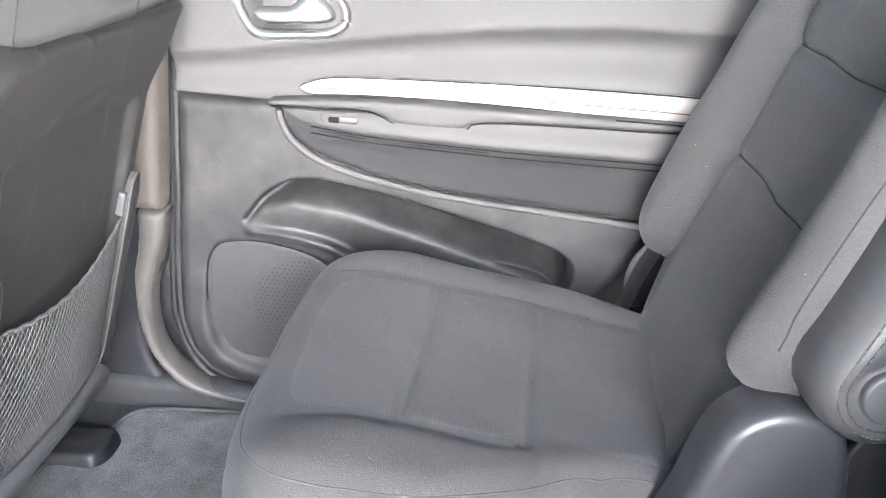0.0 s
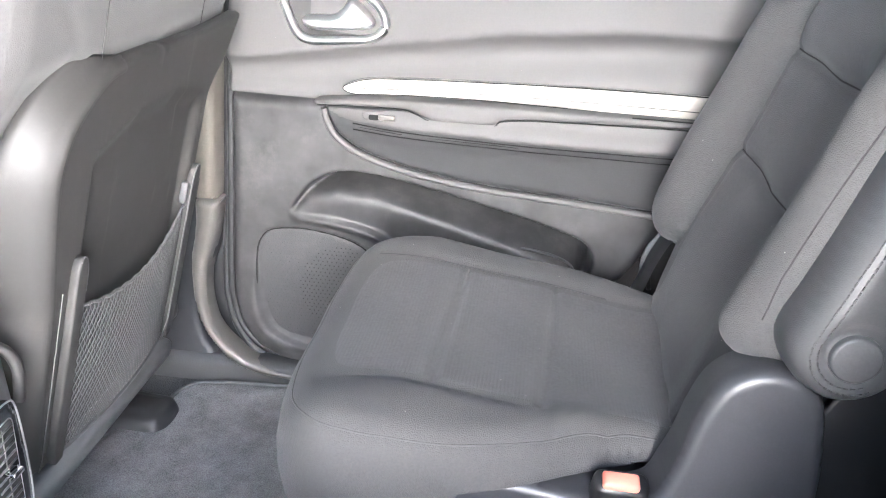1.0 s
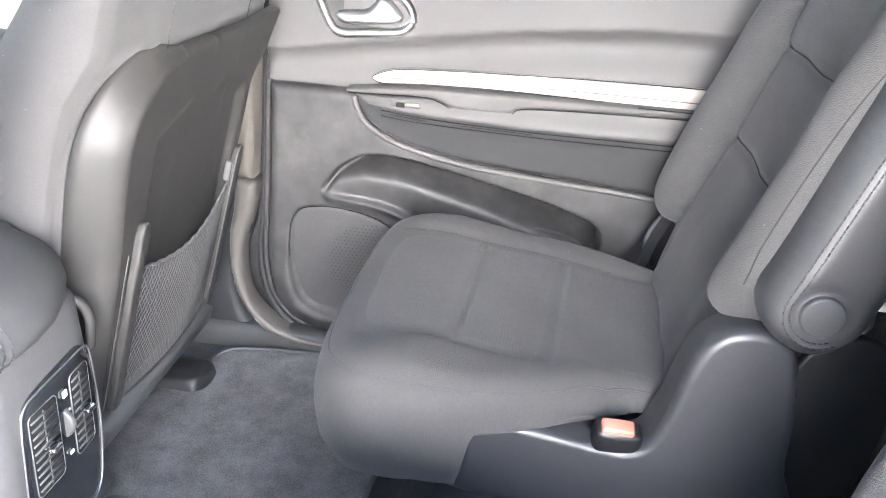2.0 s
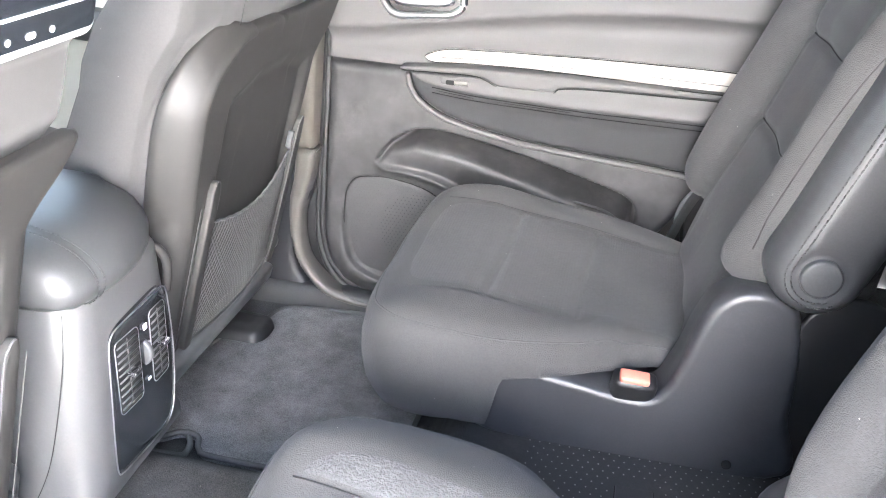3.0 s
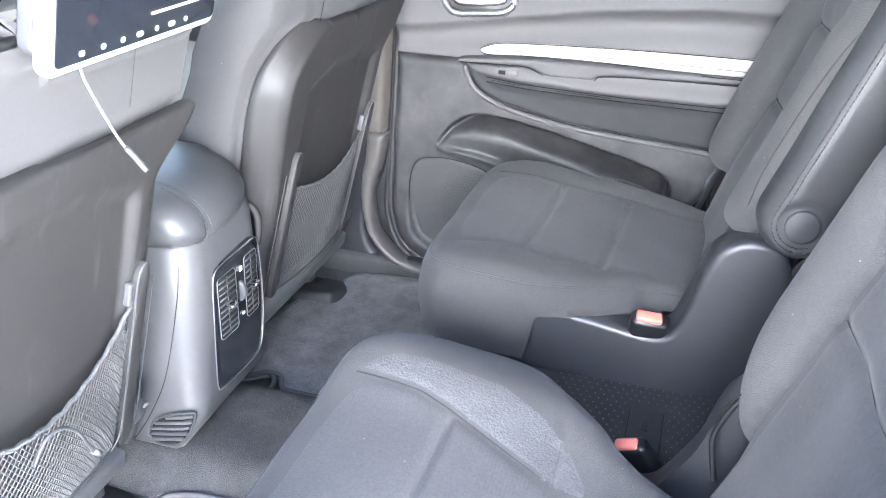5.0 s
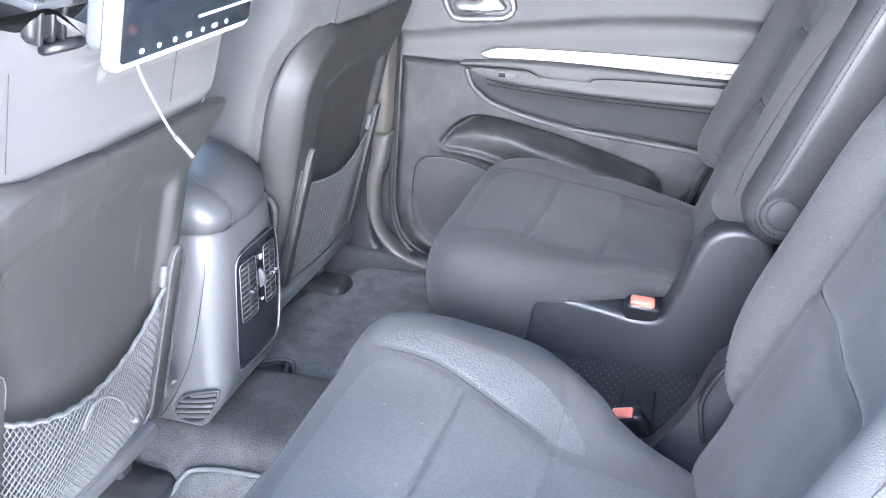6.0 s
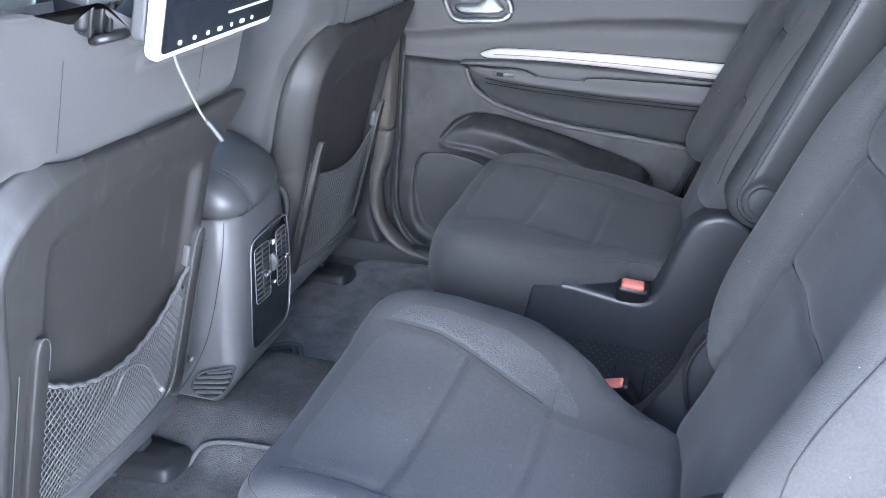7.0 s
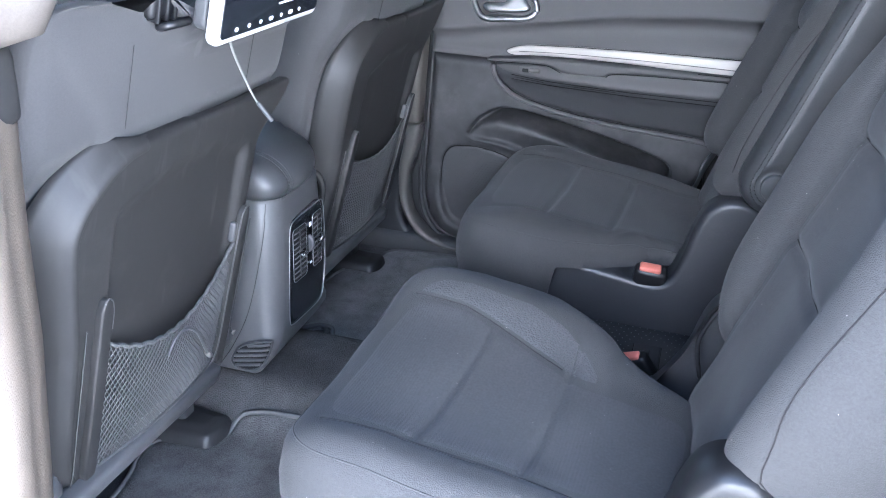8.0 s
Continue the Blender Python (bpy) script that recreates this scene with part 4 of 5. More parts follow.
        part("shell_seam", tube([P(sy * 0.186, z, 0.0135 if z > 0.2 else 0.010) for z in np.linspace(0.18, 0.42, 10)], 0.0008, 5), M_THREAD, s)
    # elastic net
    W = 0.148

    def net_point(q, r):
        y = -W + 2 * W * q
        top = 0.398 - sag * (1 - (2 * q - 1) ** 2) - 0.012 * (1 - q)
        bot = 0.186
        z = bot + (top - bot) * r
        bulge = 0.012 + 0.020 * math.sin(math.pi * q) * (0.35 + 0.65 * math.sin(math.pi * min(r * 0.8 + 0.1, 1)))
        return P(y, z, bulge)

    strands = []
    N = 36
    for k in range(-16, N + 1):
        for sgn in (1, -1):
            line = []
            for i in range(15):
                r = i / 14
                q = k / N + sgn * r * 0.42 + (0.0 if sgn > 0 else 0.42)
                if 0 <= q <= 1:
                    line.append(net_point(q, r))
            if len(line) > 1:
                strands.append(tube(line, 0.0007 + 0.07 * hem, 4))
    tagged(part("elastic_net", join(*strands), cord, s, "grey elastic mesh net"), kind="stuff")
    part("net_hem", tube([net_point(q, 1.0) + Vector((0, 0, hem * 0.4 * math.sin(q * 75))) for q in np.linspace(0, 1, 121)], hem, 6), M_BAND, s, "gathered elastic hem")
    part("net_lower_hem", tube([net_point(q, 0.0) for q in np.linspace(0, 1, 20)], 0.004, 6), M_PLASTIC, s)
    # recliner cover at the lower flank, and the headrest
    for sy in (-1, 1):
        part("hinge_cover", box((0.10, 0.030, 0.12), pose(fx(0.2) - 0.06, cy + sy * 0.222, 0.19, 0, 13, 0), 0.014), M_PLASTIC, s, "black hinge cover")
        part("recliner_boss", disc(0.024, 0.020, pose(fx(0.19) - 0.012, cy + sy * 0.206, 0.196, 90, 0, 0), 0.005), M_PLASTIC, s, "round recliner boss")
        part("headrest_post", tube([(fx(0.8) - 0.045, cy + sy * 0.07, 0.74), (fx(0.8) - 0.035, cy + sy * 0.07, 0.86)], 0.006, 10), M_CHROME, s, "chrome headrest post")
    part("headrest", box((0.11, 0.27, 0.19), pose(fx(0.8) - 0.03, cy, 0.955, 0, 10, 0), 0.045, 6), M_FRONT, s, "cloth headrest")
    for sy in (-1, 1):
        part("seat_rail", box((0.50, 0.035, 0.20), pose(-0.86, cy + sy * 0.19, 0.105), 0.008), M_PLASTIC, s, "black seat rail and riser")
    part("under_frame", box((0.06, 0.34, 0.02), pose(-0.66, cy, 0.13), 0.006), M_STEEL, s, "steel cross bar under the seat")
    return s


front_seat(0.368, 0.030, 0.010, 0.0022, M_CORD, "charcoal front passenger seat with an elastic map net")
front_seat(-0.366, 0.062, -0.010, 0.0030, M_NET, "charcoal driver seat with a sagging elastic map net")

# rounded covers over the seat rail ends
for cx, cy in ((-0.598, 0.550), (-0.598, -0.185)):
    t = thing("rail_cover", "black moulded cover over a seat rail end on the carpet", "rail cover", group="seat rail covers")
    ol = curve([(-0.10, -0.030), (0.02, -0.036), (0.048, -0.026), (0.056, 0.005), (0.050, 0.038), (0.02, 0.048), (-0.10, 0.05)], 5)
    part("cover", relief(ol, lambda u, v, d: 0.030 - edge_round(d, 0.014) + 0.006 * sstep(0.012, 0.03, d), 0.005, [(-0.004, 0.018), (-0.008, 0.033)], lambda u, v, h, a=cx, b=cy: Vector((a + u, b + v, h))), M_RUBBER, t)
    part("wire_bracket", box((0.012, 0.006, 0.05), pose(cx - 0.03, cy + 0.02, 0.055), 0.002), M_STEEL, t, "bare steel bracket")


# ---------------------------------------------------------------- floor mats
def floor_mat(name, pts, pile, label):
    t = thing(name, label, "floor mat", group="floor mats")
    ol = curve(pts, 5)

    def pl(u, v, h):
        return Vector((u, v, float(floor_height(np.array(u), np.array(v))) + h))

    part("carpet_face", relief(ol, lambda u, v, d: 0.010 - edge_round(d, 0.004) + 0.0012 * np.sin(u * 37 + v * 23), 0.012, [(0, 0.012)], pl), pile, t)
    part("binding", tube([pl(p[0], p[1], 0.007) for p in ol], 0.0048, 6, True), M_BIND, t, "stitched mat binding")


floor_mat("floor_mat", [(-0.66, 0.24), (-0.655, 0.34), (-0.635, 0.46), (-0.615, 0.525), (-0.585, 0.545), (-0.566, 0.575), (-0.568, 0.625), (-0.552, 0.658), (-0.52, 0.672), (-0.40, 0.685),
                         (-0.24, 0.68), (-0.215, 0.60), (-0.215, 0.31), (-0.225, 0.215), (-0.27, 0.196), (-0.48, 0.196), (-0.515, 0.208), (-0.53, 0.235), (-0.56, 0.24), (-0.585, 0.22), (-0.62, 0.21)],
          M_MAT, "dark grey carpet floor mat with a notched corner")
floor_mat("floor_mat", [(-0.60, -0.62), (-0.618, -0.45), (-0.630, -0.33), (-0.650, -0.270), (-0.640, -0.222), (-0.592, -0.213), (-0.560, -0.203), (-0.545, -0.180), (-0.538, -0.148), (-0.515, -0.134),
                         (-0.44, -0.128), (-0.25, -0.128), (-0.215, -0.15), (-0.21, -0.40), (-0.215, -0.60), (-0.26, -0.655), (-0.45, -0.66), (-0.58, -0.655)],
          M_MATSHADE, "carpet floor mat with a worn scalloped edge, shade painted into its pile")
# The mat's bound edge where it loops round a floor anchor.
t = thing("anchor_loop", "loop of mat binding round the floor anchor beside the console", "floor cup")
part("cup", tube([(x, y, float(floor_height(np.array(x), np.array(y))) + 0.003) for x, y in curve([(-0.59, 0.226), (-0.573, 0.245), (-0.552, 0.241), (-0.536, 0.219), (-0.533, 0.186), (-0.546, 0.169), (-0.57, 0.172)], 6, False)], 0.005, 8), M_BIND, t)


# ---------------------------------------------------------------- second-row chairs
def captain_chair(cy, mir, dx, db, OFF, label):
    c = thing("captain_chair", label, "car seat", group="second-row chairs")

    def Y(ly):
        return cy + mir * ly

    # cushion
    EDGE = 0.036 if mir > 0 else 0.042
    half = [(-0.262, 0.0), (-0.259, 0.11), (-0.243, 0.185), (-0.205, 0.228), (-0.13, 0.243), (-0.02, 0.244), (0.08, 0.236), (0.16, 0.220), (0.200, 0.19), (0.205, 0.1)]
    inner = [(0.205, -0.09), (0.19, -0.135), (0.12, -0.155), (0.06, -0.182), (0.0, -0.214), (-0.066, -0.240), (-0.12, -0.252), (-0.17, -0.256), (-0.212, -0.243), (-0.244, -0.196), (-0.259, -0.117)]
    if mir < 0:
        inner = [(0.205, -0.09), (0.19, -0.135), (0.12, -0.160), (0.075, -0.204), (0.045, -0.246), (0.0, -0.299), (-0.066, -0.316), (-0.12, -0.312), (-0.17, -0.304), (-0.212, -0.284), (-0.244, -0.228), (-0.259, -0.117)]
    ol = curve([(a, b * 0.90) for a, b in half] + [(0.205, 0.0)] + inner, 5)

    def top(u, v):
        a = np.abs(v)
        z = 0.350 - 0.15 * np.clip(u + 0.13, 0, 1) - 1.6 * np.clip(-0.15 - u, 0, 1) ** 2
        mid = np.where(v > 0, 0.185, np.interp(u, [-0.2, 0.06], [0.210, 0.150] if mir > 0 else [0.222, 0.190]))
        z = z + np.where(v > 0, 0.020, 0.007 if mir > 0 else 0.028) * np.exp(-((a - mid) / (0.05 if mir > 0 else 0.066)) ** 2) - 0.004 * np.exp(-(v / 0.08) ** 2)
        return z

    def line(u, side):
        """The seam between the insert and a side roll."""
        return np.interp(u, [-0.22, -0.12, -0.087, -0.047, 0.009, 0.045], [0.178, 0.158, 0.147, 0.131, 0.106, 0.086]) if mir < 0 and side < 0 else 0.146 + 0.0 * u

    def groove(u, v):
        a = np.abs(v)
        g = 0.45 * np.exp(-((a - np.where(v < 0, line(u, -1), 0.146)) / 0.008) ** 2) * sstep(-0.235, -0.15, u) * np.where(v < 0, sstep(0.05, -0.04, u), 1.0)
        for x in (-0.092, 0.026):
            g = np.maximum(g, 0.8 * np.exp(-((u - x - 0.05 * v * mir) / 0.0055) ** 2) * sstep(0.150, 0.138, a))
        return g

    def pinch(u, v):
        """Cloth gathered round the buckle."""
        a = np.exp(-((u - 0.060) / 0.020) ** 2 - ((v + 0.150) / 0.035) ** 2) - 0.9 * np.exp(-((u - 0.088) / 0.010) ** 2 - ((v + 0.165) / 0.03) ** 2)
        return 0.004 * a - 0.003 * np.exp(-((u - 0.034 - 0.3 * (v + 0.16)) / 0.006) ** 2 - ((v + 0.165) / 0.025) ** 2)

    def cush(u, v, d):
        return top(u, v) - 0.007 * groove(u, v) - edge_round(d, EDGE) + 0.0015 * np.sin(u * 31 + 2 * np.sin(v * 17)) + pinch(u, v)

    def seat_place(u, v, h):
        floor = 0.205 + (0.080 * float(sstep(-0.076, -0.056, u)) if v < 0 else 0.0)
        return Vector((u + dx, Y(v), max(h, floor)))

    part("cushion", relief(ol, cush, 0.0045, [(-0.003, 0.015), (-0.003, 0.04), (0.003, 0.075), (0.016, 0.10), (0.030, 0.115), (0.05, 0.12)], seat_place), M_FABRIC, c,
         "charcoal cloth seat cushion")
    pan = curve([(-0.225, 0.0), (-0.222, 0.08), (-0.205, 0.130), (-0.15, 0.145), (0.0, 0.145), (0.12, 0.142), (0.185, 0.13), (0.19, 0.0), (0.185, -0.12), (0.12, -0.136), (0.0, -0.145), (-0.15, -0.145),
                 (-0.205, -0.130), (-0.222, -0.08)], 5)
    if mir < 0:
        pan = np.array([(a, b * float(line(a, -1)) / 0.146 if b < 0 else b) for a, b in pan])
    part("insert", relief(pan, lambda u, v, d: cush(u, v, np.maximum(sdf(ol, u, v)[0], 0)) + 0.0016 * sstep(0, 0.02, d) - 0.0008, 0.004, [(0, 0.006)],
                          lambda u, v, h: Vector((u + dx, Y(v), h))), M_INSERT, c, "blue-grey woven cloth insert")
    if mir < 0:
        xs = np.linspace(-0.205, 0.068, 28)
        ridge = np.interp(xs, [-0.205, -0.19, -0.17, -0.105, -0.042, 0.012, 0.046, 0.068], [0.178, 0.194, 0.204, 0.205, 0.200, 0.171, 0.137, 0.104])
        strip = np.array([(x, -float(line(x, -1)) - 0.002) for x in xs] + [(x, -float(r)) for x, r in zip(xs[::-1], ridge[::-1])])
        part("mesh_band", relief(strip, lambda u, v, d: cush(u, v, np.maximum(sdf(ol, u, v)[0], 0)) + (0.0010 * sstep(0, 0.008, d) - 0.0004), 0.003, [(0, 0.005)], lambda u, v, h: Vector((u + dx, Y(v), h))), M_MESH, c,
             "pale knitted mesh band")
    seam_pts = []
    for p in ol:
        ctr = np.array((-0.03, 0.0))
        q = ctr + (p - ctr) * 0.945
        if p[0] < 0.15:
            d, _ = sdf(ol, np.array([q[0]]), np.array([q[1]]))
            seam_pts.append((q[0] + dx, Y(q[1]), float(cush(np.array([q[0]]), np.array([q[1]]), d)[0]) - 0.0006))
    k0 = max(range(len(seam_pts)), key=lambda i: (Vector(seam_pts[i]) - Vector(seam_pts[i - 1])).length)
    part("piping", tube(seam_pts[k0:] + seam_pts[:k0], 0.0012, 6), M_FABRIC, c, "seam round the cushion")
    for sy in ((mir,) if mir > 0 else (-1, 1)):
        xs = np.linspace(-0.205, 0.10 if sy > 0 else 0.02, 30)
        pts = []
        for x in xs:
            at = np.array([x]), np.array([sy * float(line(x, sy))])
            pts.append((x + dx, Y(at[1][0]), float(cush(*at, sdf(ol, *at)[0])[0]) + 0.0002))
        part("seam", tube(pts, 0.0009, 5), M_SEWN, c)
    part("under_tray", box((0.36, 0.36, 0.05), pose(-0.0 + dx, cy, 0.205), 0.015), M_PLASTIC, c, "black tray under the cushion")

    # backrest
    def bx(z):
        return 0.055 + 0.36 * z + dx + db

    bh = [(0.0, 0.285), (0.13, 0.288), (0.175, 0.31), (0.205, 0.37), (0.228, 0.435), (0.234, 0.52), (0.231, 0.65), (0.222, 0.76), (0.20, 0.85), (0.14, 0.905), (0.0, 0.92)]
    foot = list(bh)
    foot[1:5] = [(0.13, 0.282), (0.168, 0.308), (0.190, 0.382), (0.214, 0.440)] if mir > 0 else [(0.12, 0.282), (0.148, 0.296), (0.174, 0.345), (0.202, 0.41)]
    bo = curve((foot if mir < 0 else bh) + [(-a, b) for a, b in foot[::-1][1:-1]], 5)

    def bolster(a, v, low, fade):
        """A long roll with a rounded lower end, folded sharply against the insert."""
        s, e = np.clip((a - 0.146) / 0.050, 0, 1), np.clip((v - low) / fade, 0, 1)
        q = 1 - np.clip(np.hypot(1 - s, 1 - e), 0, 1)
        return np.sqrt(np.clip(1 - (1 - q) ** 2, 0, 1))

    def back_h(u, v, d):
        a = np.abs(u)
        if mir > 0:
            roll = np.where(u < 0, 0.038 * bolster(a, v, 0.425, 0.045), 0.055 * bolster(a, v, 0.385, 0.07))
        else:
            roll = np.where(u < 0, 0.044 * bolster(a, v, 0.34, 0.20), 0.032 * bolster(a, v, 0.415, 0.045))
        roll = roll * (1 - 0.35 * sstep(0.66, 0.85, v))
        h = roll + 0.010 * sstep(0.06, 0.146, a) * (v < 0.9)
        g = 0.0 * a
        for z in (0.528, 0.655):
            g = np.maximum(g, np.exp(-((v - z - 0.05 * a) / 0.007) ** 2) * sstep(0.150, 0.138, a))
        h = h - 0.006 * g + 0.014 * sstep(0.655, 0.70, v) * sstep(0.17, 0.11, a) + 0.006 * np.exp(-((v - 0.42) / 0.05) ** 2) * sstep(0.16, 0.10, a)
        return h - edge_round(d, 0.050) + 0.0012 * np.sin(v * 29 + 2 * np.sin(u * 19))

    def bplace(u, v, h):
        return Vector((bx(v) - h, Y(u + OFF), v + 0.0))

    part("backrest", relief(bo, back_h, 0.005, [(-0.006, 0.02), (-0.006, 0.05), (0.0, 0.08), (0.02, 0.10), (0.06, 0.105)], bplace), M_FABRIC, c, "charcoal cloth backrest with side bolsters")
    pan = rounded(-0.142, 0.296, 0.142, 0.87, 0.02)
    part("insert", relief(pan, lambda u, v, d: back_h(u, v, np.full(u.shape, 1.0)) + 0.0022 * sstep(0, 0.02, d) - 0.0012, 0.0045, [(0, 0.006)], bplace), M_PLAIN, c, "blue-grey woven cloth insert")
    for z in (0.528, 0.655):
        part("seam", tube([bplace(u, z + 0.05 * abs(u), float(back_h(np.array([u]), np.array([z + 0.05 * abs(u)]), np.array([1.0]))[0]) + 0.0008) for u in np.linspace(-0.140, 0.140, 25)], 0.0013 if mir > 0 else 0.0008, 5), M_SEWN, c)
    for sy in (-1, 1):
        pts = []
        for z in np.linspace(0.41 if mir < 0 and sy > 0 else 0.48, 0.88, 30):
            u = sy * (0.221 - 0.03 * float(sstep(0.75, 0.9, z)) - 0.016 * float(sstep(0.50, 0.40, z)))
            d, _ = sdf(bo, np.array([u]), np.array([z]))
            pts.append(bplace(u, z, float(back_h(np.array([u]), np.array([z]), d)[0]) + 0.0006))
        part("seam", tube(pts, 0.0007, 5), M_SEWN, c)
    part("rear_panel", slab(bo * np.array((0.92, 0.96)) + np.array((0, 0.025)), lambda u, v, h: Vector((bx(v) + 0.104 + h, Y(u + OFF), v)), 0.02, 0.006), M_SHELL, c, "hard rear panel of the backrest")
    for sy in (-1, 1):
        part("headrest_post", tube([(bx(0.9) + 0.05, Y(OFF + sy * 0.07), 0.90), (bx(0.97) + 0.05, Y(OFF + sy * 0.07), 0.97)], 0.006, 10), M_CHROME, c, "chrome headrest post")
    part("headrest", box((0.10, 0.25, 0.15), pose(bx(1.03) + 0.04, Y(OFF), 1.035, 0, 18, 0), 0.04, 6), M_FABRIC, c, "cloth headrest")

    # folded-up armrest on the inner side
    ax, az = 0.266 + dx + db, 0.482
    dirv = np.array((0.35, 1.0)) / math.hypot(0.35, 1.0)
    nor = np.array((dirv[1], -dirv[0]))
    cap = []
    for k in range(17):
        a = math.pi + math.pi * k / 16
        cap.append(np.array((ax, az)) + 0.052 * (nor * math.cos(a) + dirv * math.sin(a)))
    tip = np.array((ax, az)) + dirv * 0.33
    for k in range(13):
        a = math.pi * k / 12
        cap.append(tip + nor * 0.050 * math.cos(a) + dirv * 0.040 * math.sin(a))
    cap = np.array(cap)
    ay = -0.243

    def aplace(u, v, h):
        return Vector((u, Y(ay - h), v))

    def arm_h(u, v, d):
        r = np.hypot(u - ax, v - az)
        return 0.012 - edge_round(d, 0.030) - 0.005 * np.exp(-((r - 0.024) / 0.008) ** 2)

    arm = part("armrest", relief(cap, arm_h, 0.004, [(-0.002, 0.02), (0.0, 0.05), (0.012, 0.062), (0.03, 0.064)], aplace), M_LEATHER, c, "folded black leather armrest")
    part("pivot_cap", disc(0.0215, 0.012, Matrix.Translation(aplace(ax, az, 0.009)) @ pose(0, 0, 0, 90, 0, 0), 0.003), M_PLASTIC, arm, "round pivot cap")
    for inset in (0.016, 0.022):
        line = [np.array((ax, az)) + dirv * q - nor * (0.052 - inset) for q in np.linspace(0.33, 0.0, 34)]
        line += [np.array((ax, az)) + (0.052 - inset) * (nor * math.cos(a) + dirv * math.sin(a)) for a in np.linspace(math.pi, math.pi * 1.8, 24)[1:]]
        pts = []
        for p in line:
            d, _ = sdf(cap, np.array([p[0]]), np.array([p[1]]))
            pts.append(aplace(p[0], p[1], float(arm_h(np.array([p[0]]), np.array([p[1]]), d)[0]) + 0.0010))
        part("stitching", dashes(pts, 0.004, 0.002, 0.0009), M_THREAD, arm)

    # moulded inner side shell and the plainer outer hinge cover
    prof = curve([(-0.068, 0.186), (-0.073, 0.24), (-0.069, 0.282), (-0.047, 0.292), (0.0, 0.288), (0.044, 0.282), (0.09, 0.275), (0.116, 0.276), (0.134, 0.290), (0.149, 0.334), (0.159, 0.380), (0.174, 0.417),
                  (0.202, 0.437), (0.24, 0.437), (0.266, 0.416), (0.279, 0.353), (0.283, 0.28), (0.275, 0.186)], 6)
    part("side_shell", relief(prof, lambda u, v, d: 0.0 - edge_round(d, 0.012), 0.003, [(0, 0.012), (0.002, 0.024), (0.004, 0.042 if mir > 0 else 0.034)], lambda u, v, h: Vector((u + dx + (0.018 * float(sstep(0.27, 0.37, v)) if mir < 0 else 0.0), Y(-0.217 - h * 1.0), v))), M_SIDE, c,
         "charcoal moulded side shell")
    outp = curve([(0.10, 0.186), (0.10, 0.24), (0.14, 0.29), (0.165, 0.36), (0.19, 0.405), (0.225, 0.415), (0.26, 0.39), (0.275, 0.30), (0.27, 0.186)], 6)
    if mir < 0:
        outp[:, 1] += 0.030 * sstep(0.30, 0.40, outp[:, 1])
    part("hinge_cover", relief(outp, lambda u, v, d: 0.0 - edge_round(d, 0.014), 0.006, [(0, 0.03), (0.004, 0.05)], lambda u, v, h: Vector((u + dx, Y((0.262 if mir > 0 else 0.216) + h), v))), M_BUCKLE, c, "black outer hinge cover")
    if mir > 0:
        part("belt_guide", tube(curve([(0.186, 0.615, 0.385), (0.165, 0.62, 0.350), (0.160, 0.62, 0.32), (0.163, 0.62, 0.29), (0.160, 0.62, 0.24)], 6, False), 0.006, 8), M_CONSOLE, c, "grey plastic belt guide")
        part("belt_slot", tube(curve([(0.172, 0.612, 0.350), (0.167, 0.612, 0.32), (0.171, 0.612, 0.29)], 6, False), 0.004, 8), M_BUCKLE, c, "black edge of the belt slot")
    else:
        part("belt_slot", tube(curve([(x + dx, Y(-0.185), z) for x, z in ((0.222, 0.424), (0.203, 0.412), (0.189, 0.387), (0.181, 0.36), (0.183, 0.335), (0.190, 0.305))], 6, False), 0.0032, 8), M_BUCKLE, c,
             "black edge of the belt slot")
    # Solid near-black block paints the shade of the hollow round the buckle.
    part("well_shade", box((0.066, 0.028, 0.020), pose(0.101 + dx, Y(-0.195), 0.2665), 0.007), M_SEAM, c, "dark block for the shade of the well round the buckle")
    part("shell_notch", disc(0.006, 0.006, pose(0.225 + dx, Y(-0.218), 0.203, 90, 0, 0), 0.002, 16), M_SEAM, c, "dark fixing hole")
    # Added black plate: stands for the shaded gap and dark piece below the armrest.
    plate = curve([(0.275, 0.19), (0.335, 0.20), (0.362, 0.28), (0.378, 0.38), (0.36, 0.43), (0.31, 0.44), (0.27, 0.40), (0.262, 0.30)], 5)
    part("gap_plate", slab(plate, lambda u, v, h: Vector((u + dx, Y(-0.196 - h), v)), 0.012, 0.004), M_BUCKLE, c, "black plate added for the shaded gap below the armrest")
    return c


captain_chair(0.352, 1, 0.0, 0.0, 0.027, "dark cloth captain's chair with armrest folded up, beside the closed door")
captain_chair(-0.385, -1, 0.004, 0.026, 0.0, "dark cloth captain's chair beside the open door")


def buckle(m, size, label):
    b = thing("seat_belt_buckle", label, "belt buckle", group="belt buckles")
    b.matrix_world = m @ Matrix.Scale(size, 4)
    part("case", box((0.048, 0.026, 0.074), pose(0.003, 0, -0.036), 0.008), M_BUCKLE, b)
    part("release_button", box((0.032, 0.016, 0.011), pose(0.001, -0.002, 0.0), 0.003), M_RED, b, "orange-red release button")
    part("tongue_tip", box((0.012, 0.010, 0.006), pose(-0.024, 0.0, -0.036, 0, 20, 0), 0.001), M_CHROME, b, "bright metal tip")
    part("strap", box((0.030, 0.010, 0.07), pose(0, 0.004, -0.085), 0.003), M_BUCKLE, b)


buckle(pose(0.0985, 0.1435, 0.300, 17, 4, 4), 1.14, "black belt buckle with red button in the chair side")
buckle(pose(0.099, -0.140, 0.285, 24, -24, -14), 0.86, "black belt buckle with red button leaning off the near chair")


# ---------------------------------------------------------------- floor between the chairs
fl = thing("floor_liner", "black studded vinyl liner on the raised floor between the chairs", "floor liner", "structure")
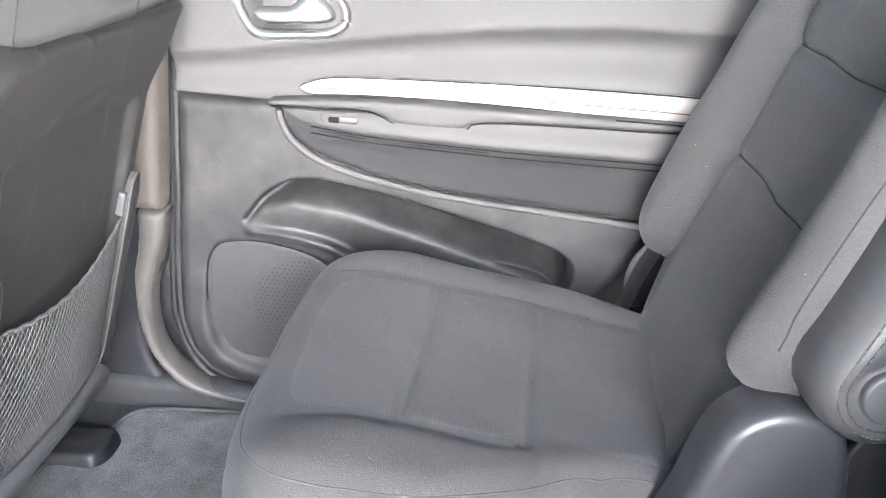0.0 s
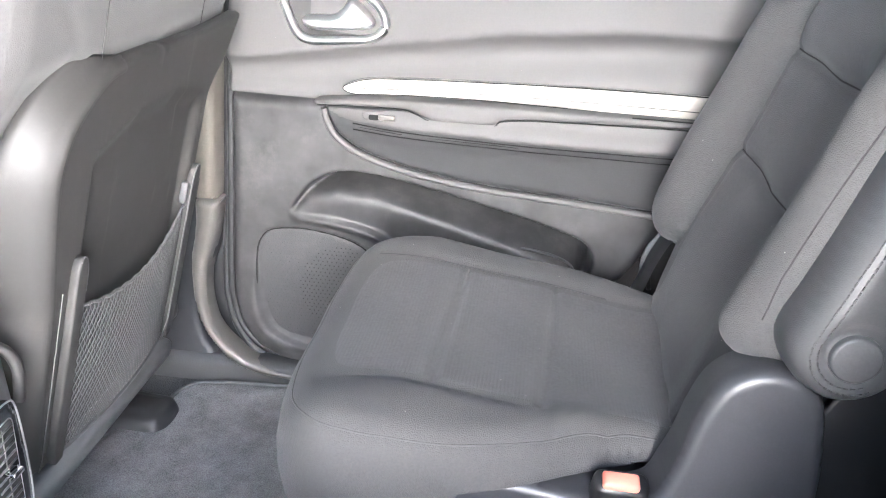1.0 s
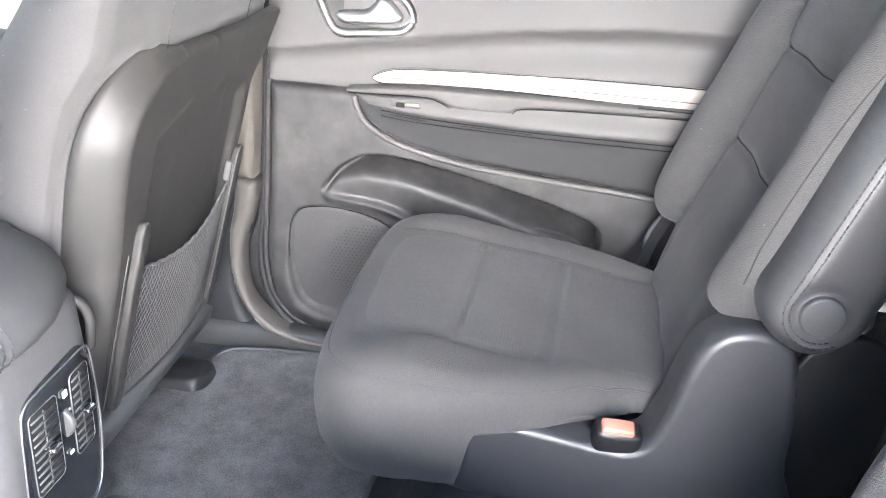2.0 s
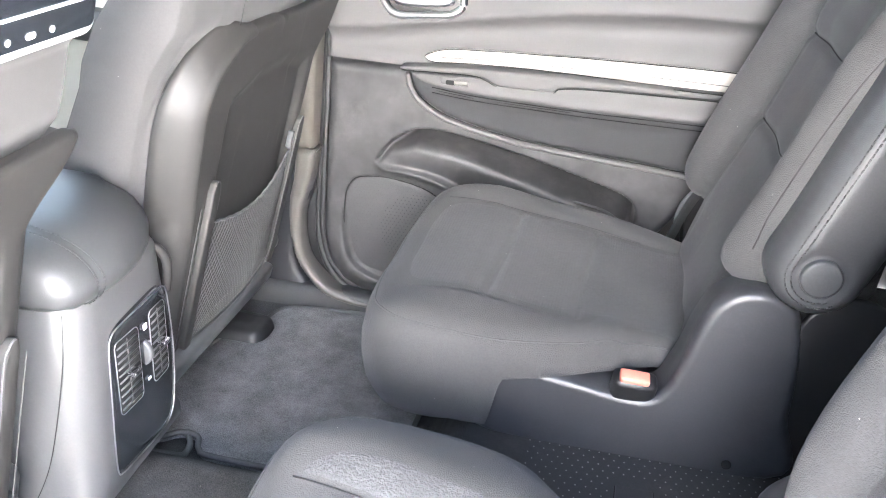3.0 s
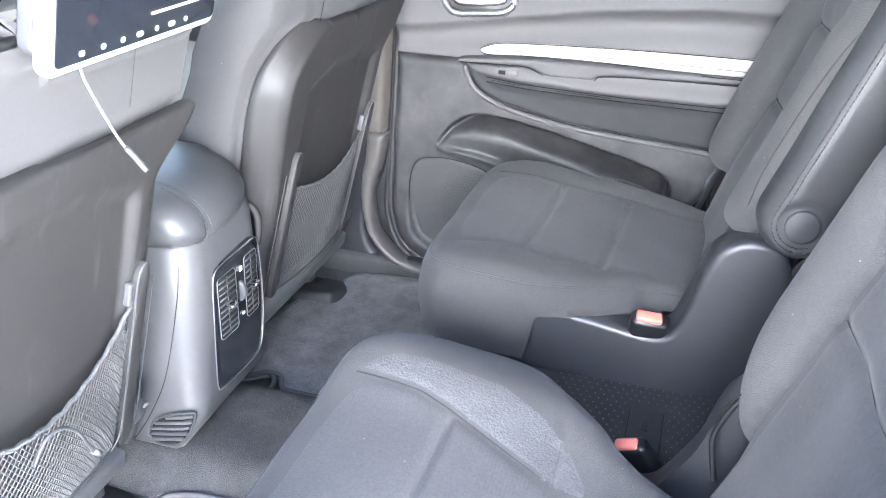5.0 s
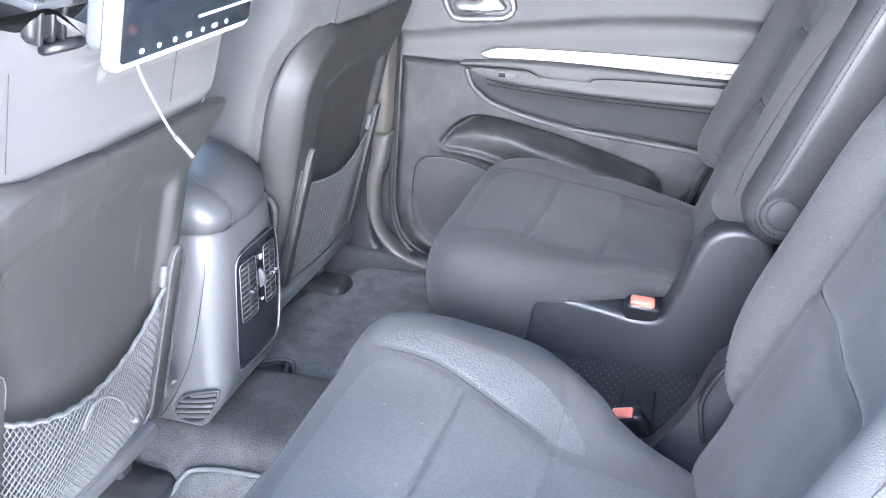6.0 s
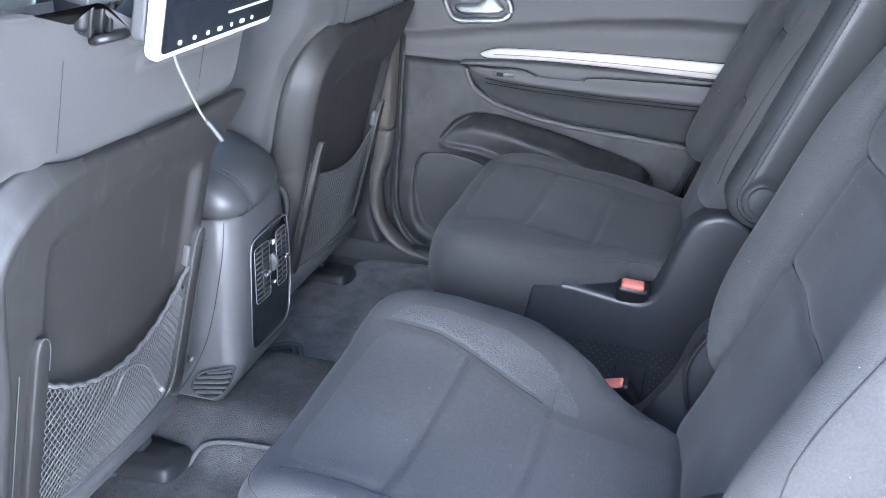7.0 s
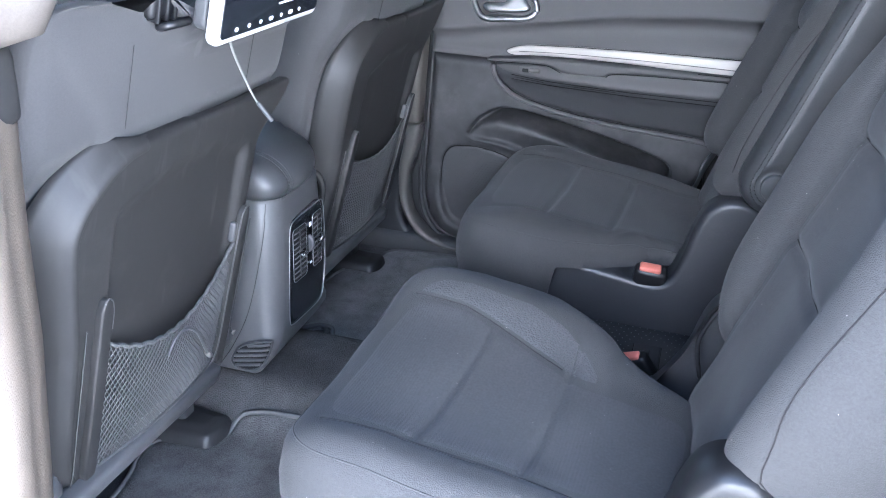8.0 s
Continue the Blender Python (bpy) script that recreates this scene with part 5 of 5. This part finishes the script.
part("liner", box((1.07, 0.42, 0.006), pose(0.435, 0.0, 0.186), 0.002), M_VINYL, fl)


def studs():
    bm = bmesh.new()
    for i in range(52):
        for j in range(30):
            x = -0.015 + i * 0.0125 + (j % 2) * 0.00625
            y = -0.175 + j * 0.0118
            if 0.085 < x < 0.145 and y < 0.085:
                continue
            r = 0.0011
            vs = [bm.verts.new((x + r * math.cos(k * math.pi / 3), y + r * math.sin(k * math.pi / 3), 0.1895)) for k in range(6)]
            topv = bm.verts.new((x, y, 0.1907))
            for k in range(6):
                bm.faces.new((vs[k], vs[(k + 1) % 6], topv))
    return bm


tagged(part("stud", studs(), M_STUD, fl), kind="stuff")
bl = thing("floor_bin_lid", "black floor bin lid with a finger catch", "bin lid")
part("lid", box((0.044, 0.20, 0.006), pose(0.116, -0.03, 0.1905), 0.002), M_VINYL, bl)
part("catch", box((0.010, 0.030, 0.004), pose(0.116, 0.035, 0.1940), 0.0015), M_SHELL, bl)
part("gap", box((0.0014, 0.20, 0.003), pose(0.0935, -0.03, 0.1905), 0.001), M_SEAM, bl)
part("gap", box((0.0014, 0.20, 0.003), pose(0.1385, -0.03, 0.1905), 0.001), M_SEAM, bl)


# ---------------------------------------------------------------- screen on the driver's headrest
def screen():
    t = thing("headrest_screen", "white framed video screen with keys hung on the headrest", "screen")
    m = Matrix.Translation((-0.352, -0.333, 0.732)) @ pose(0, 0, 0, 0, 0, -2) @ pose(0, 0, 0, 1.5, 0, 0) @ pose(0, 0, 0, 0, 13.5, 0)

    def S(u, v, h):
        return m @ Vector((h, u, v))

    part("frame", slab(rounded(-0.117, 0.0, 0.117, 0.165, 0.012), lambda u, v, h: S(u, v, h - 0.010), 0.014, 0.005), M_WHITE, t, "white plastic frame")
    part("back_case", slab(rounded(-0.11, 0.010, 0.106, 0.155, 0.012), lambda u, v, h: S(u, v, h - 0.030), 0.016, 0.004), M_PLASTIC, t)
    part("glass", slab(rounded(-0.108, 0.008, 0.112, 0.157, 0.006), lambda u, v, h: S(u, v, h + 0.0035), 0.0015, 0.0006), M_SCREEN, t, "dark glossy screen glass")
    # White strip paints a reflection across the lower glass.
    part("glint_line", slab(rounded(0.010, 0.0290, 0.112, 0.0315, 0.001), lambda u, v, h: S(u, v, h + 0.005), 0.0008, 0.0003), M_ICON, t, "pale painted reflection line low on the glass")
    for k, u in enumerate((-0.078, -0.052, -0.027, -0.004, 0.020, 0.042, 0.064)):
        w = (0.004, 0.0035, 0.0035, 0.0055, 0.003, 0.006, 0.003)[k]
        part("key", slab(rounded(u - w * 0.8, 0.0128, u + w * 0.8, 0.0176, 0.0022), lambda a, v, h: S(a, v, h + 0.005), 0.0008, 0.0003), M_ICON, t)
    k = pose(-0.425, -0.455, 0.788, 0, 12, 0)
    br = part("bracket", join(box((0.055, 0.046, 0.056), k, 0.008), box((0.04, 0.14, 0.02), pose(-0.40, -0.40, 0.86, 0, 12, 0), 0.005)), M_BUCKLE, t, "black clamp on the headrest posts")
    for dy in (-0.014, 0.002, 0.016):
        part("rib", box((0.060, 0.005, 0.060), k @ pose(0, dy, 0), 0.0015), M_BUCKLE, br)
    part("strap", box((0.061, 0.048, 0.009), k @ pose(0, 0, 0.004), 0.002), M_PLASTIC, br, "black strap round the clamp")
    part("post_guide", tube([(-0.400 + 0.012 * math.cos(a), -0.446 + 0.019 * math.sin(a), 0.750 + 0.003 * math.cos(a)) for a in np.linspace(0, 2 * math.pi, 25)[:-1]], 0.005, 8, True), M_BUCKLE, t,
         "oval black guide in the seat top")
    cable = curve([(-0.368, -0.391, 0.735), (-0.366, -0.388, 0.715), (-0.358, -0.379, 0.683), (-0.350, -0.373, 0.660), (-0.342, -0.368, 0.646), (-0.334, -0.363, 0.632)], 6, False)
    part("cable", tube(cable[:21], 0.0014, 8), M_CABLE, t, "thin pale power cable")
    part("plug", tube(cable[20:], [0.0020] + [0.0027] * (len(cable) - 21), 10), M_ARM, t, "grey plug sleeve at the end of the cable")


screen()

# cord loop and hook hanging over the driver's net
t = thing("cord_loop", "thin black cord with a pale plug tip on the net pocket", "cord")
part("cord", tube(curve([(-0.466, -0.42, 0.318), (-0.462, -0.405, 0.338), (-0.458, -0.385, 0.342), (-0.456, -0.365, 0.325), (-0.456, -0.352, 0.298), (-0.458, -0.342, 0.280)], 6, False), 0.0022, 6), M_PLASTIC, t)
part("lead", tube(curve([(-0.580, -0.155, 0.143), (-0.553, -0.155, 0.173), (-0.525, -0.155, 0.207)], 6, False), 0.0038, 8, flat=0.5), M_CABLE, t, "pale flat lead beside the seat")
part("plug_tip", tube([(-0.458, -0.344, 0.284), (-0.460, -0.333, 0.272)], 0.004, 8), M_CABLE, t, "pale plug tip")


# ---------------------------------------------------------------- front of the cabin
d = thing("dashboard", "pale dashboard with an air vent, sunlit brightness put into its colour", "dashboard", "structure")
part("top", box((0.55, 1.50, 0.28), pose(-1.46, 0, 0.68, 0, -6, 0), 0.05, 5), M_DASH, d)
for yy in (-0.62, 0.62):
    v = part("air_vent", box((0.02, 0.13, 0.09), pose(-1.185, yy, 0.73, 0, -6, 0), 0.02), M_SHELL, d)
    for k in range(4):
        part("slat", box((0.012, 0.11, 0.005), pose(-1.173, yy, 0.70 + 0.02 * k), 0.001), M_PLASTIC, v)
fd = thing("door_2", "pale grey front door panel with an armrest", "car door", "structure")
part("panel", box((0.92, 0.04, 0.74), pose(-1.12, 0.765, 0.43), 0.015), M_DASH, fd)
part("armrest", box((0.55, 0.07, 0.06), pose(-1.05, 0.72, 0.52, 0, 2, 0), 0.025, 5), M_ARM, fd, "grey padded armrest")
# White stands in for sun falling on this rail.
part("top_rail", box((0.95, 0.05, 0.05), pose(-1.12, 0.755, 0.80), 0.02, 4), M_WHITE, fd, "white top rail, sunlit brightness put into its colour")
